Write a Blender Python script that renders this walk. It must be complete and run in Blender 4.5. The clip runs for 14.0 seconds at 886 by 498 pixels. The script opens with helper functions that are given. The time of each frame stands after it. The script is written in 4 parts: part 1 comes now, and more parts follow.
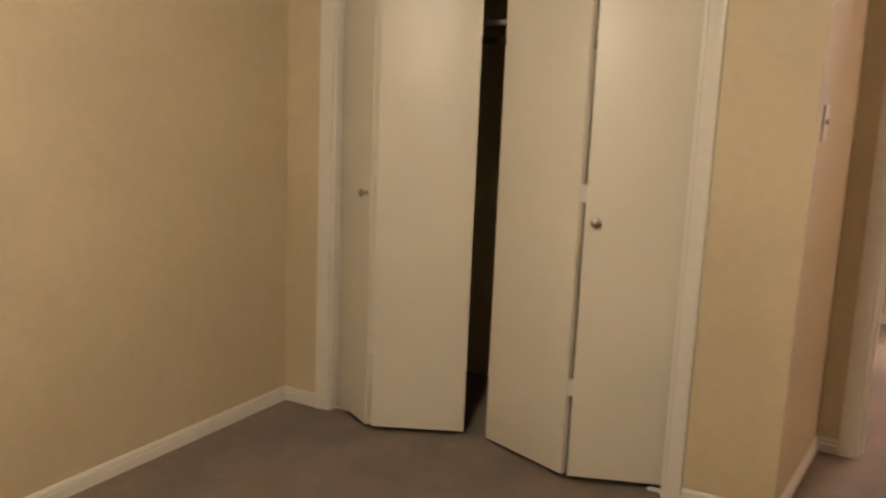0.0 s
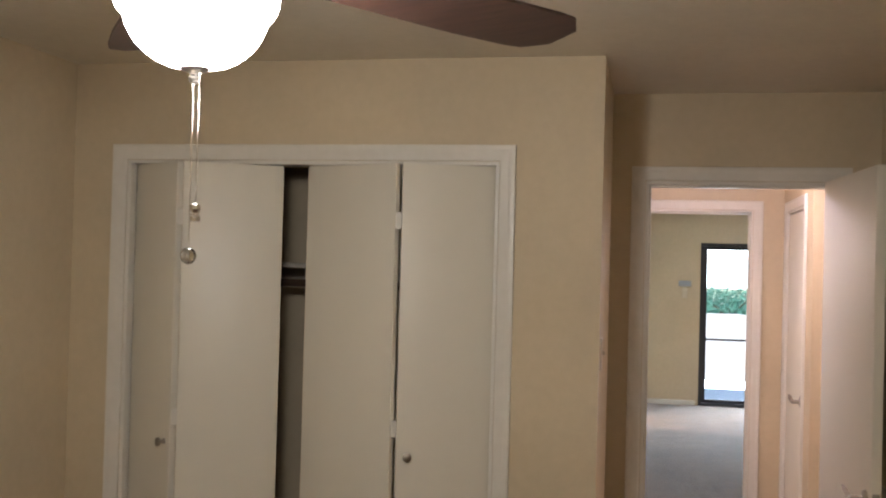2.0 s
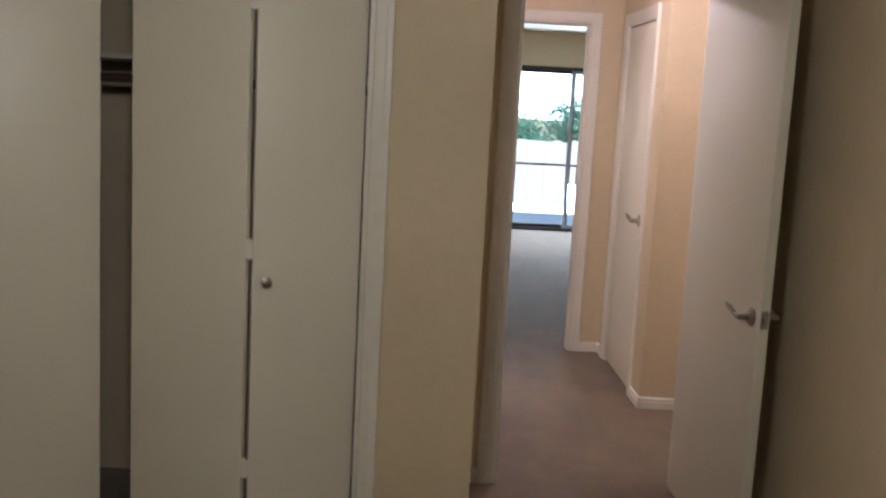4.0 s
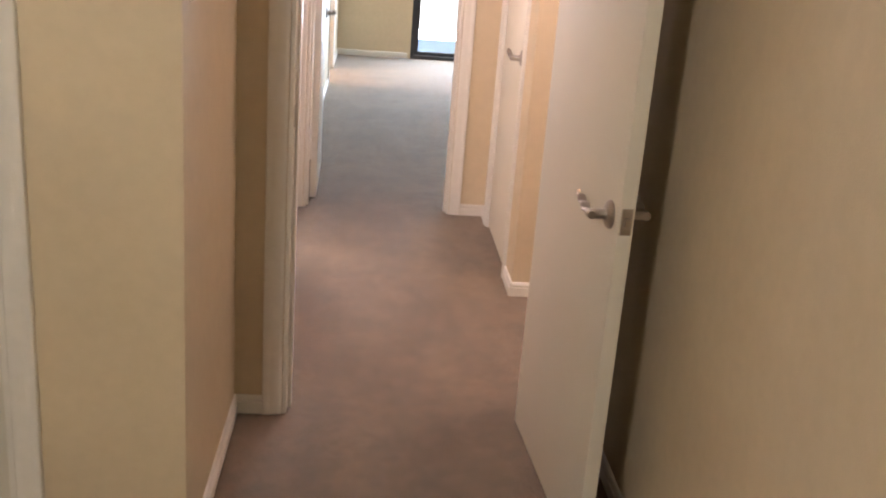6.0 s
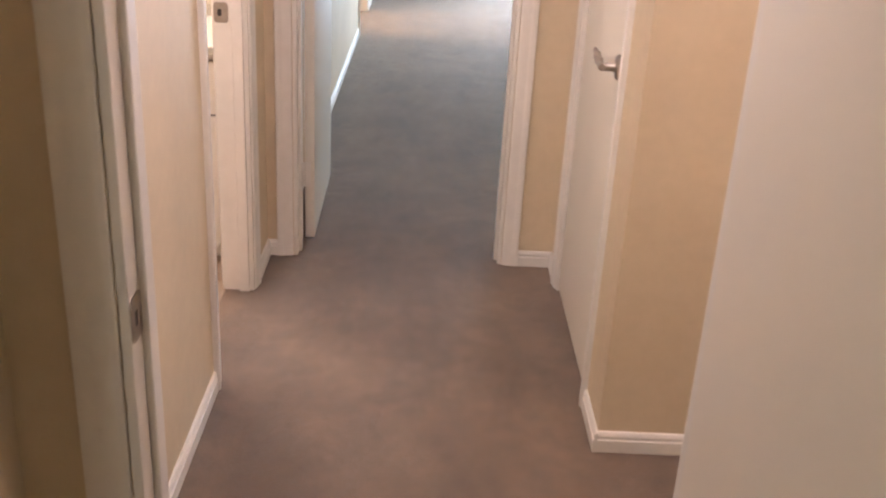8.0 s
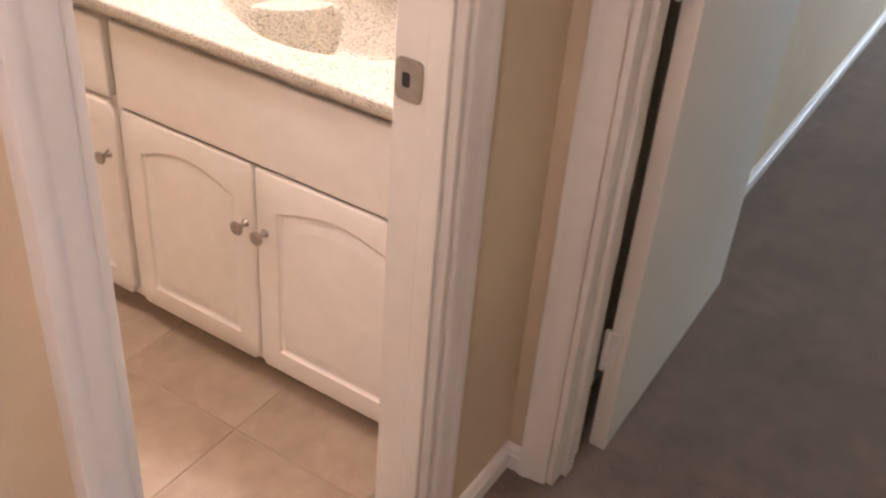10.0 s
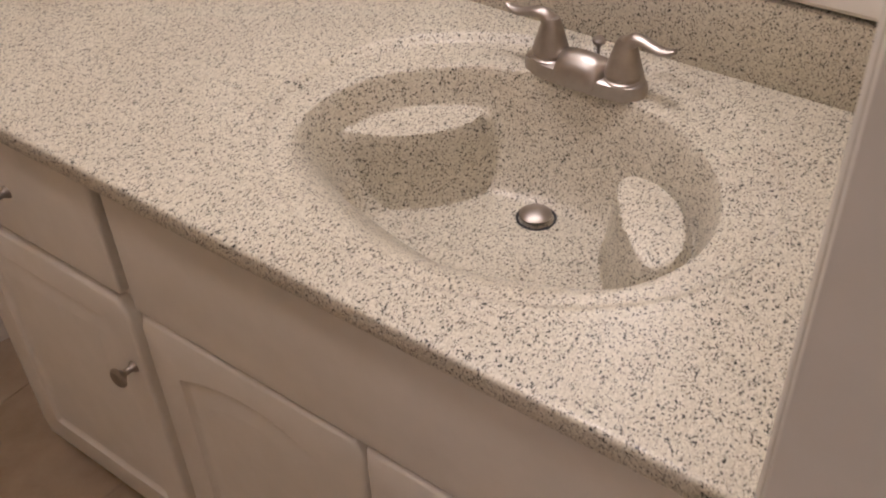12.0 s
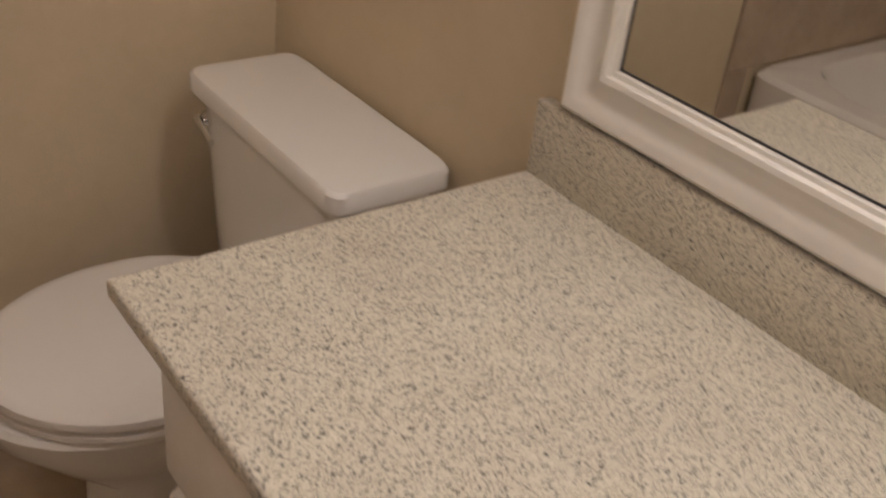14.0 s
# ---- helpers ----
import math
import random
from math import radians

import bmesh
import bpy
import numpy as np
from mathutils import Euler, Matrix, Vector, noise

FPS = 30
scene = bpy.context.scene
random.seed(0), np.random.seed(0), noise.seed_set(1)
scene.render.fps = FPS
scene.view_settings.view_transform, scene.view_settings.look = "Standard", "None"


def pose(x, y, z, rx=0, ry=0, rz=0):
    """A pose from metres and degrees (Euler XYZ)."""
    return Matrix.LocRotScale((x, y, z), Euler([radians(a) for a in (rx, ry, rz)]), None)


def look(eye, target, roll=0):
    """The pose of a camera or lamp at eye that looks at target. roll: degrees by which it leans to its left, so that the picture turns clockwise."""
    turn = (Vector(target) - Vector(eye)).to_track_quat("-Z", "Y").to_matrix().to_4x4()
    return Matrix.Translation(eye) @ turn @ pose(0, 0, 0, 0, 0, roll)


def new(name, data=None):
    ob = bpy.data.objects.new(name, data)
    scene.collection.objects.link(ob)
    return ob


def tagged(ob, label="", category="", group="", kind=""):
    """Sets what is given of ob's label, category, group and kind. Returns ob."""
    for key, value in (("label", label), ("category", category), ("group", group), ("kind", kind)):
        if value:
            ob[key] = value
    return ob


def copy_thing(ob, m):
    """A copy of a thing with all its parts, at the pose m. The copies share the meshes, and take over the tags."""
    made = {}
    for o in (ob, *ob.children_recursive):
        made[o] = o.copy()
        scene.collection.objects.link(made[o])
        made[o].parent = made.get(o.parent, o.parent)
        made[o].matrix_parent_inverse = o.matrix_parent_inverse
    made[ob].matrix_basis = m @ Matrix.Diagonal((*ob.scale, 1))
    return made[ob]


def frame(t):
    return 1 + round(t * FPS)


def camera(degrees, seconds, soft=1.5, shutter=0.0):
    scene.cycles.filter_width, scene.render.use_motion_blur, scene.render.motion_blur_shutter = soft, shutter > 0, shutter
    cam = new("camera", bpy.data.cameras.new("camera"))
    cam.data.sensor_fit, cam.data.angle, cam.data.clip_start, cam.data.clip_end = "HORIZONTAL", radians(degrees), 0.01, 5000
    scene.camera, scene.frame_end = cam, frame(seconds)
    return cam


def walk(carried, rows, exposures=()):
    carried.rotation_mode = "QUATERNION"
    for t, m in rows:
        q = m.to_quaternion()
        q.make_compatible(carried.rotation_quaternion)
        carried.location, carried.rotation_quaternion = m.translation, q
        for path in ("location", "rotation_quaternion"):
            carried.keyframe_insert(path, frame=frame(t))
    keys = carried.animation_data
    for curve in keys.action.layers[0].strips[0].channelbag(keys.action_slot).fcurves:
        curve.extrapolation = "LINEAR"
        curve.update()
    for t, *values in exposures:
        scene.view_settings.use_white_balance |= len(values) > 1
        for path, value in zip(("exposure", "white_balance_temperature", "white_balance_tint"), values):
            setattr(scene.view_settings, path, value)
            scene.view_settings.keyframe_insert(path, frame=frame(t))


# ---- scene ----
cam = camera(47.7, 14.0, soft=2.0, shutter=0.25)
PATH = [
    (0, (0.543, -4.037, 1.553), (-0.422, -2.334, 1.145), 2.4),
    (0.5, (0.526, -4.088, 1.532), (-0.195, -2.273, 1.1), 1.5),
    (1, (0.509, -4.174, 1.606), (-0.133, -2.305, 1.294), 0.5),
    (1.5, (0.335, -4.262, 1.626), (-0.195, -2.336, 1.538), 0.6),
    (2, (0.167, -4.349, 1.657), (-0.237, -2.391, 1.687), 1.5),
    (2.5, (-0.068, -4.182, 1.685), (-0.3, -2.198, 1.771), 1.3),
    (3, (-0.241, -4.01, 1.674), (-0.326, -2.016, 1.812), 0.8),
    (3.5, (-0.262, -4.023, 1.642), (-0.29, -2.024, 1.608), 2.0),
    (4, (-0.228, -3.887, 1.546), (-0.164, -1.911, 1.250), 3.0),
    (4.2, (-0.201, -3.859, 1.507), (-0.082, -1.891, 1.173), 3.6),
    (6.3, (0.455, -2.489, 1.48), (0.619, -0.61, 0.815), 4.4),
    (6.5, (0.488, -2.292, 1.508), (0.638, -0.418, 0.824), 3.9),
    (7, (0.475, -1.79, 1.488), (0.618, 0.084, 0.804), 5.0),
    (7.2, (0.446, -1.676, 1.528), (0.602, 0.185, 0.812), 4.7),
    (9.3, (0.652, 0.43, 1.512), (0.128, 2.106, 0.557), 4.6),
    (9.5, (0.618, 0.672, 1.53), (0.0, 2.252, 0.482), 5.8),
    (10, (0.541, 0.99, 1.505), (-0.291, 2.415, 0.374), 4.8),
    (10.5, (0.458, 1.299, 1.51), (-0.621, 2.498, 0.327), 0.8),
    (11, (0.251, 1.508, 1.466), (-0.96, 2.556, 0.267), -4.1),
    (11.5, (0.019, 1.621, 1.416), (-0.985, 2.845, 0.195), -2.2),
    (12, (-0.094, 1.727, 1.367), (-1.055, 2.936, 0.096), -2.8),
    (12.5, (-0.169, 1.801, 1.363), (-1.15, 2.939, 0.042), -3.4),
    (13, (-0.245, 1.876, 1.365), (-1.301, 2.911, 0.018), -3.6),
    (13.5, (-0.387, 1.917, 1.366), (-1.559, 2.957, 0.124), -0.2),
    (13.7, (-0.464, 1.925, 1.374), (-1.695, 2.98, 0.203), 2.6),
    (14, (-0.587, 1.914, 1.361), (-1.895, 2.994, 0.302), 6.9),
]
EXPOSURE = [(0, 0.95, 7150, 15), (1.0, 1.0, 6700, 14), (1.5, 0.85, 6100, 15), (2.0, 0.52, 5850, 14), (2.5, 0.25, 5600, 12), (3.0, -0.05, 5500, 11), (3.6, -0.1, 5500, 10), (4.2, 0.35, 5700, 10),
            (6.3, 1.05, 6100, 15), (7.2, 1.0, 6000, 14), (9.4, 0.4, 5950, 17), (10.0, 0.4, 5950, 16), (10.5, 0.3, 5900, 17), (11.0, -0.1, 5900, 15), (11.5, -0.66, 5800, 10), (12.0, -1.05, 5750, 9), (13.0, -1.3, 5800, 7), (13.5, -1.34, 5900, 7), (14.0, -1.27, 5950, 6)]
walk(cam, [(t, look(e, g, r)) for t, e, g, r in PATH], EXPOSURE)

# ---- light: daylight beyond the glass, the lamps of each room, an added bath fill ----
world = bpy.data.worlds.new("world")
scene.world = world
world.use_nodes = True
wn = world.node_tree.nodes
sky = wn.new("ShaderNodeTexSky")
sky.sky_type, sky.sun_disc = 'NISHITA', False
sky.sun_elevation, sky.sun_rotation = radians(50), radians(150)
world.node_tree.links.new(sky.outputs[0], wn["Background"].inputs[0])
wn["Background"].inputs[1].default_value = 0.15


def lamp(name, kind, m, energy, color, size=0.1, size_y=None):
    data = bpy.data.lights.new(name, kind)
    data.energy, data.color = energy, color
    if kind == 'AREA':
        data.shape, data.size, data.size_y = 'RECTANGLE', size, size_y or size
    elif kind == 'SUN':
        data.angle = radians(size)
    else:
        data.shadow_soft_size = size
    ob = new(name, data)
    ob.matrix_world = m
    return ob


sun = lamp("sun", 'SUN', look((3, 2, 12), (1.5, 14, 0)), 5.0, (1.0, 0.96, 0.90), 0.6)
HALL_W, BATH_W, FAN_E, SKY_W, ANNEX_W = 22, 18, 102, 95, 170
WARM_PINK = (1.0, 0.79, 0.80)
hall_lamp = lamp("hall_lamp", 'POINT', pose(0.45, 0.75, 2.24), HALL_W, WARM_PINK, 0.09)
cross_lamp = lamp("hall_lamp", 'POINT', pose(2.0, 0.62, 2.24), HALL_W * 0.6, WARM_PINK, 0.09)
bath_lamp = lamp("vanity_lamp", 'AREA', look((-0.75, 2.52, 1.98), (-0.75, 2.1, 1.2)), BATH_W, (1.0, 0.83, 0.76), 0.6, 0.12)
# unseen fill, added to brighten the cabinet fronts and bathroom walls
bath_fill_lamp = lamp("bath_fill_lamp", 'POINT', pose(-1.05, 1.62, 2.24), 32, (1.0, 0.82, 0.76), 0.13)
annex_lamp = lamp("dressing_lamp", 'POINT', pose(-1.75, 6.55, 2.25), ANNEX_W, (1.0, 0.75, 0.55), 0.05)
sky_lamp = lamp("window_daylight", 'AREA', look((1.7, 8.34, 1.1), (1.7, 5, 0.6)), SKY_W, (0.72, 0.86, 1.0), 1.7, 1.8)


# ---- materials ----
def nodes_of(name):
    m = bpy.data.materials.new(name)
    m.use_nodes = True
    t = m.node_tree
    return m, t.nodes, t.links, t.nodes["Principled BSDF"]


def coords(n, l, scale=(1, 1, 1), turn=(0, 0, 0)):
    c, mp = n.new("ShaderNodeTexCoord"), n.new("ShaderNodeMapping")
    mp.inputs["Scale"].default_value = scale
    mp.inputs["Rotation"].default_value = turn
    l.new(c.outputs["Object"], mp.inputs["Vector"])
    return mp.outputs["Vector"]


def noise_of(n, l, vec, scale, detail=4, rough=0.55):
    t = n.new("ShaderNodeTexNoise")
    t.inputs["Scale"].default_value, t.inputs["Detail"].default_value, t.inputs["Roughness"].default_value = scale, detail, rough
    l.new(vec, t.inputs["Vector"])
    return t.outputs[0]


def ramp_of(n, l, src, stops):
    r = n.new("ShaderNodeValToRGB")
    e = r.color_ramp.elements
    while len(e) < len(stops):
        e.new(0.5)
    for el, (p, c) in zip(e, stops):
        el.position, el.color = p, (*c, 1)
    l.new(src, r.inputs[0])
    return r.outputs[0]


def mix_of(n, l, a, b, fac, mode='MIX'):
    m = n.new("ShaderNodeMix")
    m.data_type, m.blend_type = 'RGBA', mode
    if isinstance(fac, float):
        m.inputs[0].default_value = fac
    else:
        l.new(fac, m.inputs[0])
    l.new(a, m.inputs[6])
    l.new(b, m.inputs[7])
    return m.outputs[2]


def bump_to(n, l, b, height, strength, distance):
    k = n.new("ShaderNodeBump")
    k.inputs["Strength"].default_value, k.inputs["Distance"].default_value = strength, distance
    l.new(height, k.inputs["Height"])
    l.new(k.outputs[0], b.inputs["Normal"])


def shade(c, k):
    return tuple(min(1.0, v * k) for v in c)


def painted(name, col, rough=0.6, vary=0.07, grain=220.0, relief=0.25):
    """Rolled wall paint or brushed trim: faint patches and a fine orange-peel relief."""
    m, n, l, b = nodes_of(name)
    v = coords(n, l)
    big = ramp_of(n, l, noise_of(n, l, v, 1.7, 5), [(0.3, shade(col, 1 - vary)), (0.7, shade(col, 1 + vary))])
    small = ramp_of(n, l, noise_of(n, l, v, 26, 3), [(0.35, (0.96, 0.96, 0.95)), (0.65, (1, 1, 1))])
    l.new(mix_of(n, l, big, small, 1.0, 'MULTIPLY'), b.inputs["Base Color"])
    r = n.new("ShaderNodeMapRange")
    r.inputs[3].default_value, r.inputs[4].default_value = rough - 0.08, rough + 0.08
    l.new(noise_of(n, l, v, 9, 3), r.inputs[0])
    l.new(r.outputs[0], b.inputs["Roughness"])
    bump_to(n, l, b, noise_of(n, l, v, grain, 2), relief, 0.002)
    return m


def metal(name, col, rough):
    m, n, l, b = nodes_of(name)
    v = coords(n, l)
    l.new(ramp_of(n, l, noise_of(n, l, v, 60, 3), [(0.3, shade(col, 0.85)), (0.7, col)]), b.inputs["Base Color"])
    b.inputs["Metallic"].default_value = 1.0
    r = n.new("ShaderNodeMapRange")
    r.inputs[3].default_value, r.inputs[4].default_value = rough * 0.8, rough * 1.25
    l.new(noise_of(n, l, v, 140, 2), r.inputs[0])
    l.new(r.outputs[0], b.inputs["Roughness"])
    return m


def carpet_mat():
    m, n, l, b = nodes_of("carpet_pile")
    v = coords(n, l)
    tuft = ramp_of(n, l, noise_of(n, l, v, 260, 3), [(0.25, (0.098, 0.066, 0.040)), (0.5, (0.163, 0.111, 0.068)), (0.75, (0.230, 0.158, 0.099))])
    blot = ramp_of(n, l, noise_of(n, l, v, 3.6, 7, 0.7), [(0.34, (0.78, 0.78, 0.78)), (0.50, (0.98, 0.97, 0.96)), (0.66, (1.20, 1.19, 1.17))])
    sweep = mix_of(n, l, noise_of(n, l, coords(n, l, (2.6, 0.7, 1), (0, 0, radians(62))), 2.4, 2), noise_of(n, l, coords(n, l, (2.2, 0.8, 1), (0, 0, radians(-18))), 1.9, 2), noise_of(n, l, v, 0.9, 2))
    streak = ramp_of(n, l, sweep, [(0.42, (0.88, 0.87, 0.86)), (0.56, (1.07, 1.06, 1.05))])
    mottle = ramp_of(n, l, noise_of(n, l, v, 19, 4, 0.65), [(0.32, (0.86, 0.86, 0.86)), (0.68, (1.12, 1.11, 1.10))])
    c = mix_of(n, l, mix_of(n, l, mix_of(n, l, tuft, blot, 1.0, 'MULTIPLY'), mottle, 1.0, 'MULTIPLY'), streak, 1.0, 'MULTIPLY')
    l.new(c, b.inputs["Base Color"])
    b.inputs["Roughness"].default_value = 0.95
    b.inputs["Sheen Weight"].default_value = 0.25
    bump_to(n, l, b, noise_of(n, l, v, 190, 4, 0.7), 0.8, 0.008)
    return m


def speckled_mat():
    m, n, l, b = nodes_of("speckled_cultured_stone")
    v = coords(n, l)
    warp = n.new("ShaderNodeMix")
    warp.data_type = 'VECTOR'
    warp.inputs[0].default_value = 0.004
    t = n.new("ShaderNodeTexNoise")
    t.inputs["Scale"].default_value = 300
    l.new(v, t.inputs["Vector"])
    l.new(v, warp.inputs[4])
    l.new(t.outputs[1], warp.inputs[5])
    def cells(scale, stops, turn):
        q, mp = n.new("ShaderNodeTexVoronoi"), n.new("ShaderNodeMapping")
        mp.inputs["Scale"].default_value = (1.35, 0.62, 0.85)
        mp.inputs["Rotation"].default_value = (0.3, 0.2, turn)
        q.inputs["Scale"].default_value = scale
        l.new(warp.outputs[1], mp.inputs["Vector"])
        l.new(mp.outputs[0], q.inputs["Vector"])
        s = n.new("ShaderNodeSeparateColor")
        l.new(q.outputs["Color"], s.inputs[0])
        r = ramp_of(n, l, s.outputs[0], stops)
        n[-1].color_ramp.interpolation = 'CONSTANT'
        return r
    base = cells(630, [(0.0, (0.022, 0.019, 0.016)), (0.082, (0.17, 0.145, 0.115)), (0.108, (0.44, 0.40, 0.335)), (0.14, (0.55, 0.52, 0.435)), (0.40, (0.61, 0.58, 0.49)), (0.70, (0.68, 0.65, 0.56))], 0.5)
    fine = cells(980, [(0.0, (0.09, 0.075, 0.06)), (0.035, (0.45, 0.40, 0.34)), (0.06, (0.84, 0.82, 0.77)), (0.13, (1, 1, 1))], -0.7)
    c = mix_of(n, l, base, fine, 1.0, 'MULTIPLY')
    l.new(mix_of(n, l, c, ramp_of(n, l, noise_of(n, l, v, 7, 4), [(0.3, (0.93, 0.91, 0.88)), (0.7, (1.04, 1.03, 1.0))]), 1.0, 'MULTIPLY'), b.inputs["Base Color"])
    b.inputs["Roughness"].default_value = 0.30
    return m


def tile_mat():
    m, n, l, b = nodes_of("tan_ceramic_tile")
    v = coords(n, l)
    info = n.new("ShaderNodeObjectInfo")
    c = ramp_of(n, l, noise_of(n, l, v, 9, 6, 0.65), [(0.3, (0.35, 0.265, 0.185)), (0.55, (0.43, 0.335, 0.24)), (0.75, (0.48, 0.38, 0.275))])
    d = ramp_of(n, l, info.outputs["Random"], [(0.0, (0.93, 0.92, 0.91)), (1.0, (1.05, 1.05, 1.05))])
    l.new(mix_of(n, l, c, d, 1.0, 'MULTIPLY'), b.inputs["Base Color"])
    b.inputs["Roughness"].default_value = 0.42
    bump_to(n, l, b, noise_of(n, l, v, 35, 4), 0.2, 0.002)
    return m


def wood_mat(name, dark, light, rough=0.4):
    m, n, l, b = nodes_of(name)
    v = coords(n, l, (3, 40, 40))
    l.new(ramp_of(n, l, noise_of(n, l, v, 2.0, 6, 0.6), [(0.3, dark), (0.7, light)]), b.inputs["Base Color"])
    b.inputs["Roughness"].default_value = rough
    return m


def plain(name, col, rough, vary=0.06, scale=14.0):
    m, n, l, b = nodes_of(name)
    v = coords(n, l)
    l.new(ramp_of(n, l, noise_of(n, l, v, scale, 5), [(0.3, shade(col, 1 - vary)), (0.7, shade(col, 1 + vary))]), b.inputs["Base Color"])
    b.inputs["Roughness"].default_value = rough
    return m


def glow(name, col, strength):
    m, n, l, b = nodes_of(name)
    b.inputs["Base Color"].default_value = (0.9, 0.9, 0.88, 1)
    b.inputs["Emission Color"].default_value = (*col, 1)
    b.inputs["Emission Strength"].default_value = strength
    b.inputs["Roughness"].default_value = 0.3
    return m


def glass_mat(name, rough=0.0):
    m, n, l, b = nodes_of(name)
    b.inputs["Transmission Weight"].default_value = 1.0
    b.inputs["Roughness"].default_value = rough
    b.inputs["IOR"].default_value = 1.45
    return m


BEIGE = painted("beige_wall_paint", (0.60, 0.50, 0.345))
CEIL = painted("ceiling_paint", (0.72, 0.66, 0.55), 0.8, 0.05, 90.0, 0.6)
TRIM = painted("white_trim_paint", (0.72, 0.69, 0.63), 0.38, 0.03, 60.0, 0.06)
DOOR = plain("off_white_door_paint", (0.70, 0.66, 0.57), 0.40, 0.015, 3.0)
CAB = painted("white_cabinet_paint", (0.81, 0.77, 0.70), 0.32, 0.03, 50.0, 0.05)
CLOSET = painted("closet_paint", (0.30, 0.24, 0.18), 0.7)
CARPET = carpet_mat()
STONE = speckled_mat()
TILE = tile_mat()
GROUT = plain("grout", (0.43, 0.335, 0.245), 0.9)
NICKEL = metal("brushed_nickel", (0.44, 0.40, 0.36), 0.36)
CHROME = metal("chrome", (0.75, 0.74, 0.72), 0.12)
PORCELAIN = plain("white_porcelain", (0.76, 0.74, 0.69), 0.12, 0.02, 3.0)
SEAT = plain("white_plastic_seat", (0.76, 0.73, 0.68), 0.25, 0.02, 3.0)
BLADE = wood_mat("dark_walnut_blade", (0.030, 0.014, 0.010), (0.075, 0.034, 0.023))
BRONZE = plain("dark_bronze_aluminium", (0.030, 0.028, 0.030), 0.35)
# grey metal; on the sliding panel its blue-grey stands in for daylight glare
GREYBAR = plain("grey_aluminium_and_glare", (0.36, 0.39, 0.44), 0.4)
SHELFW = painted("shelf_paint", (0.55, 0.50, 0.42), 0.5)
DARKWOOD = wood_mat("closet_rod_wood", (0.05, 0.03, 0.02), (0.12, 0.07, 0.045))
PLATE = plain("ivory_plastic", (0.62, 0.55, 0.43), 0.35)
# blue cast of open-sky shade is put into the concrete's base colour
CONCRETE = plain("skylight_blue_concrete", (0.36, 0.47, 0.58), 0.85, 0.10)
# near-white wood: overexposed sunlight on the fence is put into the colour
FENCE = wood_mat("glare_white_fence_wood", (0.74, 0.74, 0.72), (0.86, 0.86, 0.84), 0.85)
GRASS = plain("yard_ground", (0.20, 0.19, 0.10), 0.95, 0.25, 2.0)
LEAF = plain("tree_foliage", (0.09, 0.27, 0.19), 0.6, 0.35, 1.5)
BARK = plain("bark", (0.14, 0.10, 0.07), 0.9, 0.2)
GLASS = glass_mat("window_glass")
CRYSTAL = glass_mat("crystal")
GLOBE = glow("lit_frosted_glass", (1.0, 0.92, 0.78), FAN_E)
SHADE = glow("lit_lamp_shade", (1.0, 0.82, 0.72), 5.0)
mm, mnn, mll, mb = nodes_of("mirror_silver")
mb.inputs["Metallic"].default_value, mb.inputs["Roughness"].default_value = 1.0, 0.015
mb.inputs["Base Color"].default_value = (0.86, 0.87, 0.86, 1)
MIRROR = mm


# ---- builders ----
def box(bm, x0, x1, y0, y1, z0, z1, m=None):
    g = bmesh.ops.create_cube(bm, size=1.0)["verts"]
    t = Matrix.Translation(((x0 + x1) / 2, (y0 + y1) / 2, (z0 + z1) / 2)) @ Matrix.Diagonal((abs(x1 - x0), abs(y1 - y0), abs(z1 - z0), 1))
    bmesh.ops.transform(bm, matrix=(m @ t) if m else t, verts=g)
    return g


def boxes(*rows):
    bm = bmesh.new()
    for r in rows:
        box(bm, *r)
    return bm


def eased(bm, w=0.003, seg=2):
    bmesh.ops.bevel(bm, geom=bm.edges[:], offset=w, segments=seg, affect='EDGES', profile=0.6)
    return bm


def loft(bm, rings, seg=32, cap=True):
    """Closed skin through rings of (cx, cy, z, ax, ay, square); square bends the ellipse towards a box."""
    rows = []
    for cx, cy, z, ax, ay, p in rings:
        row = []
        for i in range(seg):
            a = 2 * math.pi * i / seg
            c, s = math.cos(a), math.sin(a)
            row.append(bm.verts.new((cx + ax * math.copysign(abs(c) ** p, c), cy + ay * math.copysign(abs(s) ** p, s), z)))
        rows.append(row)
    for a, b in zip(rows, rows[1:]):
        for i in range(seg):
            bm.faces.new((a[i], a[(i + 1) % seg], b[(i + 1) % seg], b[i]))
    if cap:
        bm.faces.new(rows[0][::-1])
        bm.faces.new(rows[-1])
    return bm


def lathe(bm, prof, seg=28, m=None):
    """Turned body about z through (radius, height) pairs."""
    before = set(bm.verts)
    loft(bm, [(0, 0, z, max(r, 1e-4), max(r, 1e-4), 1) for r, z in prof], seg)
    if m:
        bmesh.ops.transform(bm, matrix=m, verts=[v for v in bm.verts if v not in before])
    return bm


